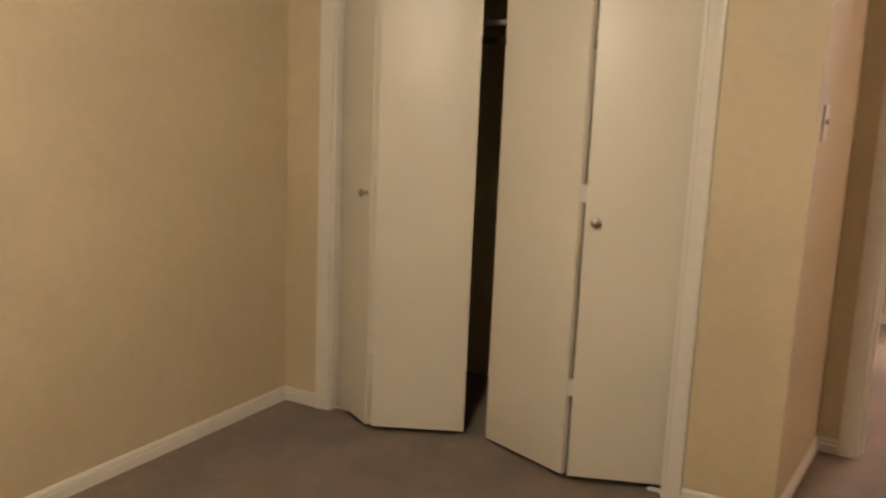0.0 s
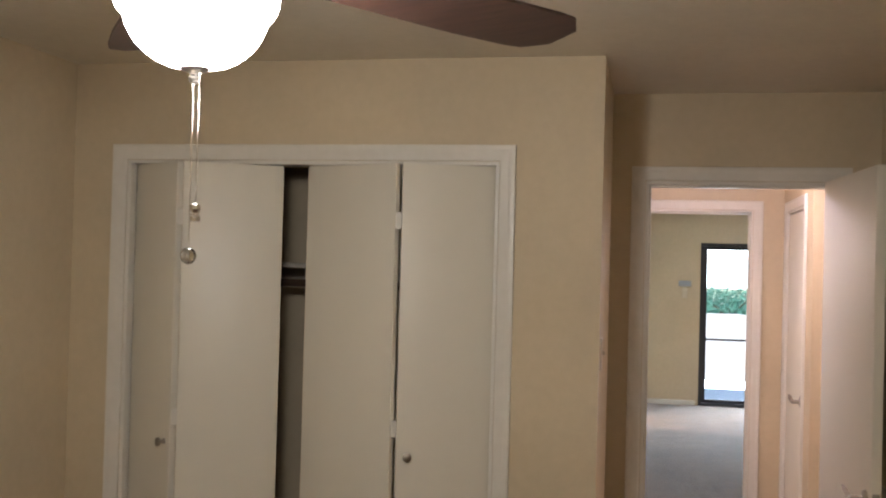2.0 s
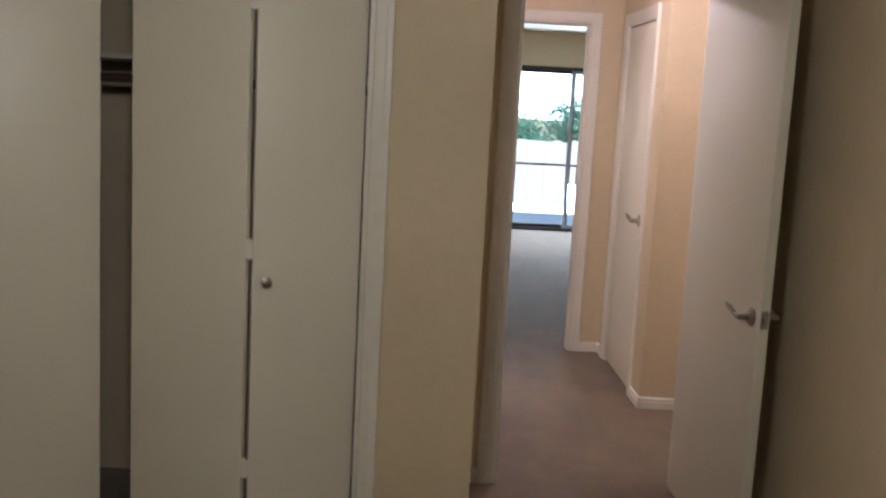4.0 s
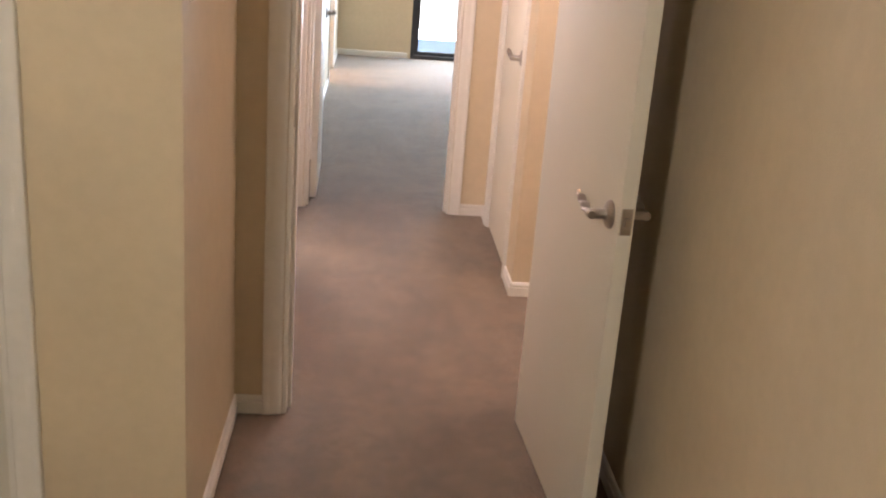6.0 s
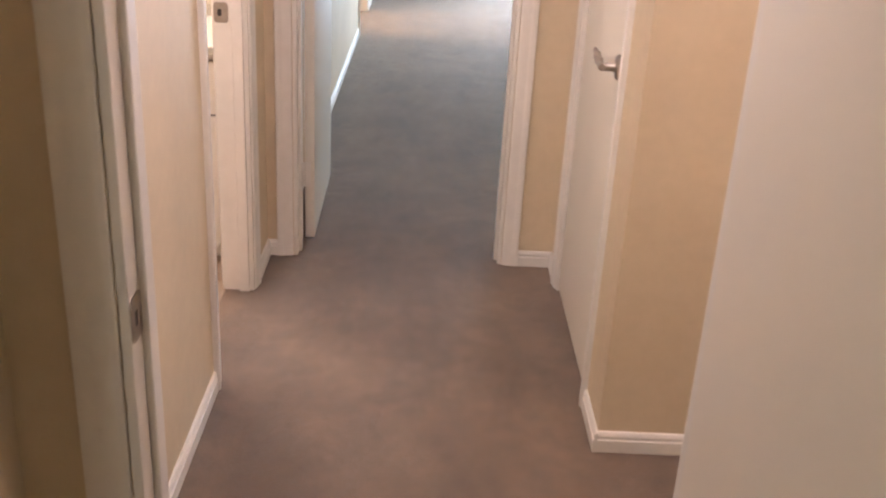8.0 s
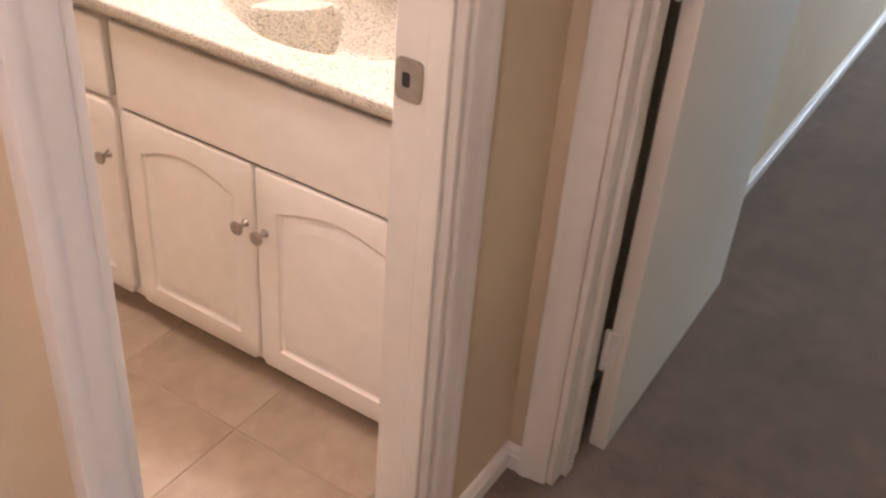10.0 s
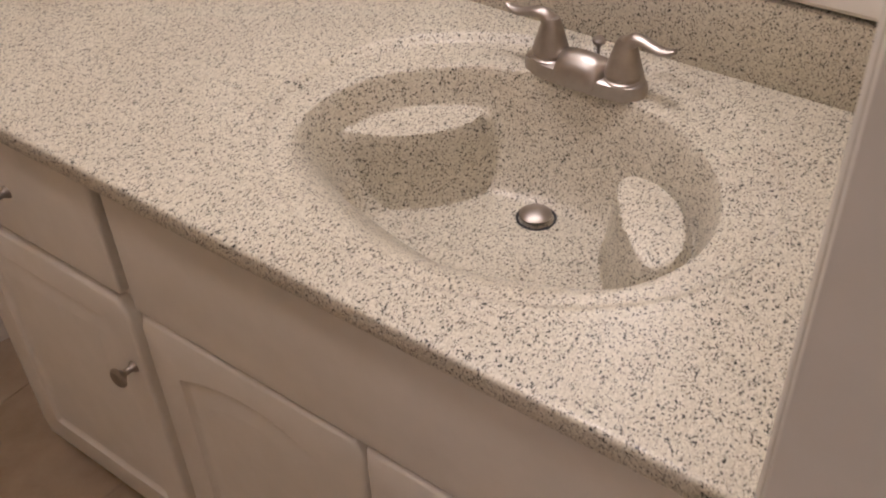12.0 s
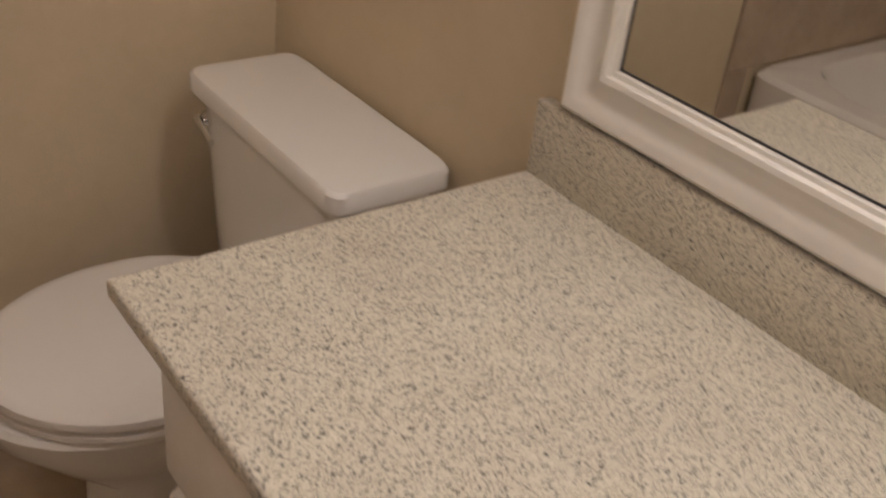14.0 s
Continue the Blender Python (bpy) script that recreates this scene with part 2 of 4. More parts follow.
def tube(bm, pts, radii, seg=12):
    """Round bar along a path."""
    rows, n = [], len(pts)
    P = [Vector(p) for p in pts]
    up = Vector((0, 0, 1))
    for i, p in enumerate(P):
        d = (P[min(i + 1, n - 1)] - P[max(i - 1, 0)]).normalized()
        side = d.cross(up if abs(d.z) < 0.95 else Vector((1, 0, 0))).normalized()
        over = side.cross(d)
        r = radii[i] if isinstance(radii, (list, tuple)) else radii
        rr = r if isinstance(r, tuple) else (r, r)
        rows.append([bm.verts.new(p + side * rr[0] * math.cos(2 * math.pi * k / seg) + over * rr[1] * math.sin(2 * math.pi * k / seg)) for k in range(seg)])
    for a, b in zip(rows, rows[1:]):
        for k in range(seg):
            bm.faces.new((a[k], a[(k + 1) % seg], b[(k + 1) % seg], b[k]))
    bm.faces.new(rows[0][::-1])
    bm.faces.new(rows[-1])
    return bm


def finish(name, bm, mat, smooth=True):
    bmesh.ops.recalc_face_normals(bm, faces=bm.faces[:])
    me = bpy.data.meshes.new(name)
    bm.to_mesh(me)
    bm.free()
    me.materials.append(mat)
    if smooth:
        me.polygons.foreach_set("use_smooth", [True] * len(me.polygons))
        me.set_sharp_from_angle(angle=radians(38))
    return me


def part(name, bm, mat, parent, label=""):
    ob = new(name, finish(name, bm, mat))
    ob.parent = parent
    return tagged(ob, label)


def thing(name, m, label, category, group=""):
    ob = new(name)
    ob.matrix_world = m
    ob.empty_display_size = 0.1
    return tagged(ob, label, category, group)


def solo(name, bm, mat, label, category, group="", kind=""):
    return tagged(new(name, finish(name, bm, mat)), label, category, group, kind)


def setting(name, bm, mat, label=""):
    return tagged(new(name, finish(name, bm, mat)), label, "", "", "structure")


H = 2.41
T = 0.11


def wall_y(name, y0, y1, x0, x1, holes=(), z1=H, mat=None, label="beige painted drywall"):
    """A wall along x between y0 and y1; holes are (x from, x to, z from, z to)."""
    bm, at = bmesh.new(), x0
    for a, b, lo, hi in holes:
        box(bm, at, a, y0, y1, 0, z1)
        if lo > 0:
            box(bm, a, b, y0, y1, 0, lo)
        box(bm, a, b, y0, y1, hi, z1)
        at = b
    box(bm, at, x1, y0, y1, 0, z1)
    return setting(name, bm, mat or BEIGE, label)


def wall_x(name, x0, x1, y0, y1, holes=(), z1=H, mat=None, label="beige painted drywall"):
    bm, at = bmesh.new(), y0
    for a, b, lo, hi in holes:
        box(bm, x0, x1, at, a, 0, z1)
        box(bm, x0, x1, a, b, hi, z1)
        at = b
    box(bm, x0, x1, at, y1, 0, z1)
    return setting(name, bm, mat or BEIGE, label)


def frame_matrix(axis, at, facing):
    """Local x runs along the wall, local y out of its face, z up."""
    if axis == 'y':
        return Matrix(((1, 0, 0, 0), (0, facing, 0, at), (0, 0, 1, 0), (0, 0, 0, 1)))
    return Matrix(((0, facing, 0, at), (1, 0, 0, 0), (0, 0, 1, 0), (0, 0, 0, 1)))


CASE_W = 0.058


def casing(axis, at, facing, a, b, top, skip=()):
    """Fluted colonial casing round an opening from a to b along the wall: two legs and a head."""
    m = frame_matrix(axis, at, facing)
    prof = [(0.0, 0.0), (0.0, 0.007), (0.003, 0.0095), (0.012, 0.0105), (0.030, 0.0125), (0.036, 0.0130), (0.040, 0.0155), (0.050, 0.0165), (0.056, 0.0155), (0.058, 0.012), (0.058, 0.0)]
    bm = bmesh.new()
    path = [(a, 0, -1, 0), (a, top, -1, 1), (b, top, 1, 1), (b, 0, 1, 0)]
    rows = []
    for px, pz, dx, dz in path:
        rows.append([bm.verts.new(m @ Vector((px + dx * (u + 0.004), w, pz + dz * (u + 0.004)))) for u, w in prof])
    for r0, r1 in zip(rows, rows[1:]):
        for i in range(len(prof) - 1):
            bm.faces.new((r0[i], r0[i + 1], r1[i + 1], r1[i]))
    bm.faces.new(rows[0])
    bm.faces.new(rows[-1][::-1])
    return setting("trim", bm, TRIM, "white painted door casing")


def jamb(axis, lo, hi, a, b, top, stop=None):
    """Lining boards inside an opening, with a door stop at the depth given."""
    bm = bmesh.new()
    t = 0.004
    def put(u0, u1, w0, w1, z0, z1):
        if axis == 'y':
            box(bm, u0, u1, w0, w1, z0, z1)
        else:
            box(bm, w0, w1, u0, u1, z0, z1)
    e = 0.003
    put(a - 0.002, a + t + 0.008, lo - e, hi + e, 0, top - 0.012)
    put(b - t - 0.008, b + 0.002, lo - e, hi + e, 0, top - 0.012)
    put(a - 0.002, b + 0.002, lo - e, hi + e, top - 0.012, top + 0.002)
    if stop:
        put(a + 0.012, a + 0.023, stop, stop + 0.033, 0, top - 0.023)
        put(b - 0.023, b - 0.012, stop, stop + 0.033, 0, top - 0.023)
        put(a + 0.012, b - 0.012, stop, stop + 0.033, top - 0.023, top - 0.012)
    return setting("trim", eased(bm, 0.0015, 1), TRIM, "white painted door jamb")


def baseboard(axis, at, facing, a, b):
    m = frame_matrix(axis, at, facing)
    prof = [(0.0, 0.0), (0.012, 0.0), (0.012, 0.036), (0.0085, 0.039), (0.0085, 0.043), (0.0105, 0.046), (0.009, 0.054), (0.005, 0.059), (0.0, 0.060)]
    bm = bmesh.new()
    r0 = [bm.verts.new(m @ Vector((a, d, z))) for d, z in prof]
    r1 = [bm.verts.new(m @ Vector((b, d, z))) for d, z in prof]
    for i in range(len(prof)):
        j = (i + 1) % len(prof)
        bm.faces.new((r0[i], r0[j], r1[j], r1[i]))
    bm.faces.new(r0)
    bm.faces.new(r1[::-1])
    return setting("baseboard", bm, TRIM, "white painted baseboard")


# ---- the large structure ----
XL, XR = -2.066, 1.09          # bedroom side walls
YC, YD = -0.77, 0.03           # closet face, bedroom door face
HL, HR = -0.05, 1.0            # hall side walls
YE = 2.325                     # hall end wall
BX0, BX1, BY0, BY1 = -2.09, -0.15, 0.54, 2.718   # bathroom
YS = 8.38                      # glass door wall
FL = -0.02                     # far room side wall

setting("floor", boxes((-2.4, 4.3, -5.9, YS + 0.12, -0.12, 0.0)), CARPET, "brown cut-pile carpet with vacuum tracks")
CLO = (-1.833, -0.372, 0, 2.03)
BDO = (0.147, 0.915, 0, 2.035)
BTO = (1.428, 2.022, 0, 2.02)
LNO = (1.42, 2.13, 0, 2.03)
FDO = (0.048, 0.81, 0, 2.05)
SLO = (0.785, 2.525, 0, 2.0)
ANO = (6.35, 7.3, 0, 2.03)
wall_y("wall_bedroom_closet", YC, YC + T, XL, 0.0, [CLO])
wall_x("wall_bedroom_return", -T, 0.0, YC + T, YD)
wall_y("wall_bedroom_door", YD, YD + T, XL - 0.12, XR + 0.12, [BDO])
wall_x("wall_bedroom_west", XL - 0.12, XL, -5.7, YD)
wall_x("wall_bedroom_east", XR, XR + 0.12, -5.7, YD)
wall_y("wall_bedroom_south", -5.82, -5.7, XL - 0.12, XR + 0.12)
wall_x("wall_hall_west", HL - 0.10, HL, YD + T, YE, [BTO])
wall_x("wall_hall_east", HR, HR + T, 1.153 + T, YE, [LNO])
wall_y("wall_hall_cross_north", 1.153, 1.153 + T, HR, 2.7)
wall_x("wall_hall_cross_end", 2.7, 2.82, YD, 1.153 + T)
wall_y("wall_hall_cross_south", YD, YD + T, XR + 0.12, 2.7)
wall_y("wall_hall_end", YE, YE + T, FL - 0.13, 4.2, [FDO])
wall_x("wall_linen_back", 1.75, 1.85, 1.153 + T, YE)
wall_x("wall_far_room_west", FL - 0.13, FL, YE + T, YS, [ANO])
wall_x("wall_far_room_east", 4.2, 4.32, YE, YS + 0.12)
wall_y("wall_far_room_north", YS, YS + 0.12, -1.9, 4.2, [SLO])
wall_x("wall_dressing_west", -2.0, -1.9, 5.6, YS)
wall_y("wall_dressing_south", 5.6, 5.7, -1.9, FL - 0.13)
wall_y("wall_bath_north", BY1, BY1 + 0.1, BX0 - 0.1, FL - 0.13)
wall_x("wall_bath_west", BX0 - 0.1, BX0, BY0 - 0.1, BY1)
wall_y("wall_bath_south", BY0 - 0.1, BY0, BX0, HL - 0.10)
setting("ceiling", boxes((-2.4, 4.4, -5.9, YS + 0.12, H, H + 0.1)), CEIL, "matt off-white ceiling")

for args in (('y', YC, -1, CLO[0], CLO[1], 2.03), ('y', YD, -1, BDO[0], BDO[1], BDO[3]), ('y', YD + T, 1, BDO[0], BDO[1], BDO[3]),
             ('x', HL, 1, BTO[0], BTO[1], 2.02), ('x', HL - 0.10, -1, BTO[0], BTO[1], 2.02), ('x', HR, -1, LNO[0], LNO[1], 2.03),
             ('y', YE, -1, FDO[0], FDO[1], FDO[3]), ('y', YE + T, 1, FDO[0], FDO[1], FDO[3]), ('x', FL, 1, ANO[0], ANO[1], 2.03)):
    casing(*args)
jamb('y', YC, YC + T, CLO[0], CLO[1], 2.03)
jamb('y', YD, YD + T, BDO[0], BDO[1], BDO[3], YD + 0.040)
jamb('x', HL - 0.10, HL, BTO[0], BTO[1], 2.02, HL - 0.045)
jamb('x', HR, HR + T, LNO[0], LNO[1], 2.03, HR + 0.045)
jamb('y', YE, YE + T, FDO[0], FDO[1], FDO[3], YE + 0.035)
jamb('x', FL - 0.13, FL, ANO[0], ANO[1], 2.03)

CW = CASE_W + 0.004
for args in (('y', YC, -1, XL, CLO[0] - CW), ('y', YC, -1, CLO[1] + CW, 0.0), ('x', 0.0, 1, YC - 0.013, YD), ('y', YD, -1, 0.0, BDO[0] - CW),
             ('x', XL, 1, -5.7, YC), ('x', XR, -1, -5.7, YD), ('y', -5.7, 1, XL, XR), ('y', YD, -1, BDO[1] + CW, XR),
             ('x', HL, 1, YD + T, BTO[0] - CW), ('x', HL, 1, BTO[1] + CW, YE), ('y', YE, -1, HL, FDO[0] - CW), ('y', YE, -1, FDO[1] + CW, HR),
             ('x', HR, -1, 1.14, LNO[0] - CW), ('x', HR, -1, LNO[1] + CW, YE), ('y', 1.153, -1, HR, 2.7), ('y', YD + T, 1, BDO[1] + CW, 2.7),
             ('x', FL, 1, YE + T, ANO[0] - CW), ('x', FL, 1, ANO[1] + CW, YS), ('y', YS, -1, FL, SLO[0] - 0.03), ('y', YE + T, 1, FDO[1] + CW, 4.2),
             ('x', 4.2, -1, YE + T, YS), ('x', BX0, 1, 1.46, BY1), ('y', BY1, -1, BX0, -1.36)):
    baseboard(*args)


# ---- doors ----
def lever(parent, at, toward, out):
    """Wavy lever on a round rose: at, the way the lever points, the way out of the door."""
    p, d, o = Vector(at), Vector(toward).normalized(), Vector(out).normalized()
    h = part("door_handle", bmesh.new(), NICKEL, parent, "brushed nickel wave lever")
    bm = bmesh.new()
    turn = o.to_track_quat('Z', 'Y').to_matrix().to_4x4()
    lathe(bm, [(0.0, 0.0), (0.033, 0.0), (0.033, 0.004), (0.028, 0.009), (0.014, 0.012), (0.0115, 0.016), (0.0115, 0.048), (0.0, 0.05)], 28, Matrix.Translation(p) @ turn)
    q = p + o * 0.046
    up = Vector((0, 0, 1))
    tube(bm, [q - d * 0.012, q, q + d * 0.012 - up * 0.001, q + d * 0.022], [(0.0095, 0.0095), (0.0105, 0.0105), (0.010, 0.010), (0.008, 0.009)], 14)
    rows = []
    for i in range(25):
        u = i / 24
        c = q + d * (0.012 + 0.092 * u) + up * (-0.002 + 0.027 * u ** 1.25 + 0.0028 * math.sin(6 * math.pi * u)) + o * 0.003 * u
        w, t = 0.0095 + 0.0025 * math.sin(math.pi * u) - 0.004 * u ** 4, 0.0042 - 0.0016 * u
        rows.append([bm.verts.new(c + o * (w * math.copysign(abs(math.cos(k)) ** 0.6, math.cos(k))) + up * (t * math.sin(k))) for k in (2 * math.pi * (j + 0.5) / 12 for j in range(12))])
    for r0, r1 in zip(rows, rows[1:]):
        for j in range(12):
            bm.faces.new((r0[j], r0[(j + 1) % 12], r1[(j + 1) % 12], r1[j]))
    bm.faces.new(rows[0][::-1])
    bm.faces.new(rows[-1])
    me = finish("door_handle", bm, NICKEL)
    old = h.data
    h.data = me
    bpy.data.meshes.remove(old)
    return h


def hinged_door(name, hinge, angle, width, height, label, hand=1, hz=0.925, cat="door"):
    """Flush slab; local x runs from the hinge edge to the latch edge, y through the slab."""
    th = 0.035
    d = thing(name, pose(hinge[0], hinge[1], 0, 0, 0, angle), label, cat)
    d["kind"] = "structure"
    part("slab", eased(boxes((0.003, width, -th / 2, th / 2, 0.014, height)), 0.002), DOOR, d)
    for z in (0.27, 1.02, 1.80):
        bm = boxes((-0.004, 0.0035, hand * -0.004, hand * (th / 2 - 0.002), z - 0.045, z + 0.045))
        tube(bm, [(-0.004, hand * (th / 2 + 0.004), z - 0.047), (-0.004, hand * (th / 2 + 0.004), z + 0.047)], 0.0065, 10)
        part("hinge", bm, TRIM, d, "painted butt hinge")
    if hz:
        lever(d, (width - 0.062, th / 2, hz), (-1, 0, 0), (0, 1, 0))
        lever(d, (width - 0.062, -th / 2, hz), (-1, 0, 0), (0, -1, 0))
        part("latch_plate", eased(boxes((width - 0.002, width + 0.0015, -0.0125, 0.0125, hz - 0.03, hz + 0.03), (width, width + 0.010, -0.006, 0.006, hz - 0.01, hz + 0.01)), 0.0008, 1), NICKEL, d, "brushed nickel latch plate")
    return d


def strike(name, m):
    """Strike plate with its slot let into a jamb; local x across, z up, y out of the jamb."""
    d = thing(name, m, "small nickel strike plate let into a white door jamb", "strike plate")
    bm = bmesh.new()
    ring = [(0.022 * math.copysign(abs(math.cos(u)) ** 0.35, math.cos(u)), 0.031 * math.copysign(abs(math.sin(u)) ** 0.35, math.sin(u))) for u in (2 * math.pi * (i + 0.5) / 32 for i in range(32))]
    hole = [(0.004 + 0.0065 * math.copysign(abs(math.cos(u)) ** 0.5, math.cos(u)), 0.011 * math.copysign(abs(math.sin(u)) ** 0.5, math.sin(u))) for u in (2 * math.pi * (i + 0.5) / 32 for i in range(32))]
    rows = [[bm.verts.new((x, y, z)) for x, z in loop] for loop, y in ((ring, 0.0), (ring, 0.0016), (hole, 0.0022), (hole, -0.004))]
    for r0, r1 in zip(rows, rows[1:]):
        for i in range(32):
            bm.faces.new((r0[i], r0[(i + 1) % 32], r1[(i + 1) % 32], r1[i]))
    part("plate", bm, NICKEL, d)
    part("slot", boxes((-0.0025, 0.0105, -0.006, 0.0004, -0.011, 0.011)), BRONZE, d, "dark latch slot")
    return d


hinged_door("door_1", (0.886, YD - 0.012), -86.0, 0.730, 2.035, "open white flush bedroom door with nickel lever", 1, 0.884)
hinged_door("door_2", (FDO[0] + 0.040, YE + T + 0.024), 91.0, 0.735, 2.035, "open white flush bedroom door against the wall", 1)
hinged_door("door_3", (HR + 0.022, LNO[1] - 0.014), -90.0, 0.682, 2.01, "closed white flush linen closet door", -1, 0.945)
strike("strike_plate", Matrix.Translation((BDO[0] + 0.0125, YD + 0.020, 0.925)) @ pose(0, 0, 0, 0, 0, -90))
strike("strike_plate", Matrix.Translation((HL - 0.077, BTO[1] - 0.0125, 0.936)) @ pose(0, 0, 0, 0, 0, 180))


def knob_round(parent, p, out):
    bm = bmesh.new()
    turn = Vector(out).to_track_quat('Z', 'Y').to_matrix().to_4x4()
    lathe(bm, [(0, 0), (0.011, 0), (0.010, 0.003), (0.006, 0.006), (0.0055, 0.014), (0.012, 0.019), (0.0165, 0.024), (0.016, 0.029), (0.010, 0.033), (0, 0.034)], 24, Matrix.Translation(Vector(p)) @ turn)
    return part("knob", bm, NICKEL, parent, "brushed nickel knob")


def bifold(name, pivot, fold, lead, knob_on, label):
    """Two flush leaves hinged together, partly folded; all points are in plan."""
    d = thing(name, pose(pivot[0], pivot[1], 0), label, "closet door", "bifold closet doors")
    o = Vector((pivot[0], pivot[1], 0))
    for i, (p, q) in enumerate(((pivot, fold), (fold, lead))):
        P, Q = Vector((*p, 0)) - o, Vector((*q, 0)) - o
        w = (Q - P).length
        a = math.atan2(Q.y - P.y, Q.x - P.x)
        m = Matrix.Translation(P) @ Matrix.Rotation(a, 4, 'Z')
        bm = eased(boxes((0.008, w - 0.008, -0.014, 0.014, 0.03, 2.017)), 0.002)
        bmesh.ops.transform(bm, matrix=m, verts=bm.verts[:])
        leaf = part("leaf", bm, DOOR, d)
        if i == knob_on:
            x = w - 0.045 if i == 0 else 0.045
            side = -1 if Q.x > P.x else 1
            knob_round(leaf, m @ Vector((x, side * 0.014, 0.965)), (m.to_3x3() @ Vector((0, side, 0))))
    F = Vector((*fold, 0)) - o
    for z in (0.36, 1.06, 1.81):
        bm = boxes((F.x - 0.013, F.x + 0.013, F.y - 0.004, F.y + 0.010, z - 0.03, z + 0.03))
        part("hinge", bm, TRIM, d, "painted leaf hinge")
    bm = bmesh.new()
    lathe(bm, [(0.006, 2.0), (0.006, 2.02)], 10, Matrix.Translation((0.02 if fold[0] > pivot[0] else -0.02, 0, 0)))
    lathe(bm, [(0.012, 0.002), (0.012, 0.012), (0.005, 0.014), (0.005, 0.032)], 10, Matrix.Translation((0.02 if fold[0] > pivot[0] else -0.02, 0, 0)))
    part("pivot", bm, NICKEL, d, "steel pivot pins")
    return d


bifold("bifold_door", (CLO[0] + 0.016, -0.715), (-1.560, -0.868), (-1.213, -0.695), 0, "off-white bifold closet door standing half folded")
bifold("bifold_door", (CLO[1] - 0.016, -0.715), (-0.720, -0.845), (-1.118, -0.695), 0, "off-white bifold closet door standing slightly folded")
solo("closet_track", eased(boxes((CLO[0] + 0.012, CLO[1] - 0.012, -0.735, -0.695, 2.020, 2.029)), 0.001, 1), GREYBAR, "grey metal bifold track under closet header", "track")
br = thing("pivot_bracket", pose(CLO[1] - 0.02, -0.715, 0), "small white floor bracket at closet jamb", "bracket", "closet pivot brackets")
part("plate", eased(boxes((-0.05, 0.006, -0.02, 0.02, 0.0, 0.004), (-0.05, 0.006, -0.022, -0.018, 0.0, 0.016)), 0.0008, 1), TRIM, br)
copy_thing(br, pose(CLO[0] + 0.064, -0.715, 0))

# closet inside
sh = thing("closet_shelf", pose(-1.1, -0.15, 1.645), "painted closet shelf with a wooden rod below", "shelf")
part("board", eased(boxes((-0.95, 0.97, -0.18, 0.16, -0.02, 0.0)), 0.002, 1), SHELFW, sh)
part("cleat", boxes((-0.95, 0.97, 0.16, 0.178, -0.09, 0.0)), SHELFW, sh)
part("rod", tube(bmesh.new(), [(-0.95, -0.12, -0.085), (0.97, -0.12, -0.085)], 0.017, 16), DARKWOOD, sh, "dark wooden hanging rod")

# ---- bedroom: switch, ceiling fan ----
sw = thing("light_switch", pose(0.0, -0.66, 1.345), "ivory toggle light switch on beige wall", "light switch")
part("plate", eased(boxes((0, 0.006, -0.035, 0.035, -0.058, 0.058)), 0.002), PLATE, sw)
part("toggle", eased(boxes((0.005, 0.016, -0.005, 0.005, -0.004, 0.012)), 0.0015, 1), PLATE, sw)

FX, FY = -0.424, -3.13
fan = thing("ceiling_fan", pose(FX, FY, H), "ceiling fan with dark walnut blades and lit white bowl light", "ceiling fan")
Z = lambda z: z - H - 0.022
part("canopy", lathe(bmesh.new(), [(0, 0), (0.07, 0), (0.068, -0.02), (0.05, -0.045), (0.02, -0.055), (0.012, -0.056)][::-1], 28), NICKEL, fan, "brushed nickel canopy")
part("motor", lathe(bmesh.new(), [(r, Z(z)) for r, z in ((0.012, 2.36), (0.012, 2.30), (0.06, 2.295), (0.115, 2.27), (0.12, 2.22), (0.11, 2.18), (0.075, 2.165), (0.055, 2.11), (0.06, 2.065), (0.0, 2.06))][::-1], 32), NICKEL, fan, "brushed nickel motor housing")
for k in range(5):
    a = radians(52 + 72 * k)
    m = Matrix.Rotation(a, 4, 'Z') @ Matrix.Translation((0, 0, Z(2.087))) @ Matrix.Rotation(radians(-11), 4, 'X')
    bm = bmesh.new()
    n = 14
    out = []
    for i in range(n + 1):
        u = i / n
        x = 0.17 + 0.53 * u
        w = 0.052 + 0.020 * min(1.0, u * 1.6)
        if u > 0.88:
            w *= math.sqrt(max(0.0, 1 - ((u - 0.88) / 0.135) ** 2))
        out.append((x, w))
    ring = [(x, w) for x, w in out] + [(x, -w) for x, w in out[::-1]]
    top = [bm.verts.new((x, y, 0.003)) for x, y in ring]
    bot = [bm.verts.new((x, y, -0.003)) for x, y in ring]
    bm.faces.new(top)
    bm.faces.new(bot[::-1])
    for i in range(len(ring)):
        j = (i + 1) % len(ring)
        bm.faces.new((top[i], bot[i], bot[j], top[j]))
    bmesh.ops.transform(bm, matrix=m, verts=bm.verts[:])
    bl = part("blade", bm, BLADE, fan, "dark walnut blade")
    bm = boxes((0.10, 0.20, -0.012, 0.012, 0.003, 0.008), (0.17, 0.235, -0.032, 0.032, 0.0032, 0.0065))
    bmesh.ops.transform(bm, matrix=m, verts=bm.verts[:])
    part("bracket", bm, NICKEL, bl)


def flowing(pts, n=5):
    """A smooth run of points through a turned profile."""
    out = []
    for i in range(len(pts) - 1):
        p0, p1, p2, p3 = (Vector(pts[min(max(j, 0), len(pts) - 1)]) for j in (i - 1, i, i + 1, i + 2))
        for k in range(n):
            t = k / n
            out.append(0.5 * (2 * p1 + (p2 - p0) * t + (2 * p0 - 5 * p1 + 4 * p2 - p3) * t * t + (3 * p1 - p0 - 3 * p2 + p3) * t ** 3))
    return [(max(0.0, v[0]), v[1]) for v in out] + [pts[-1]]


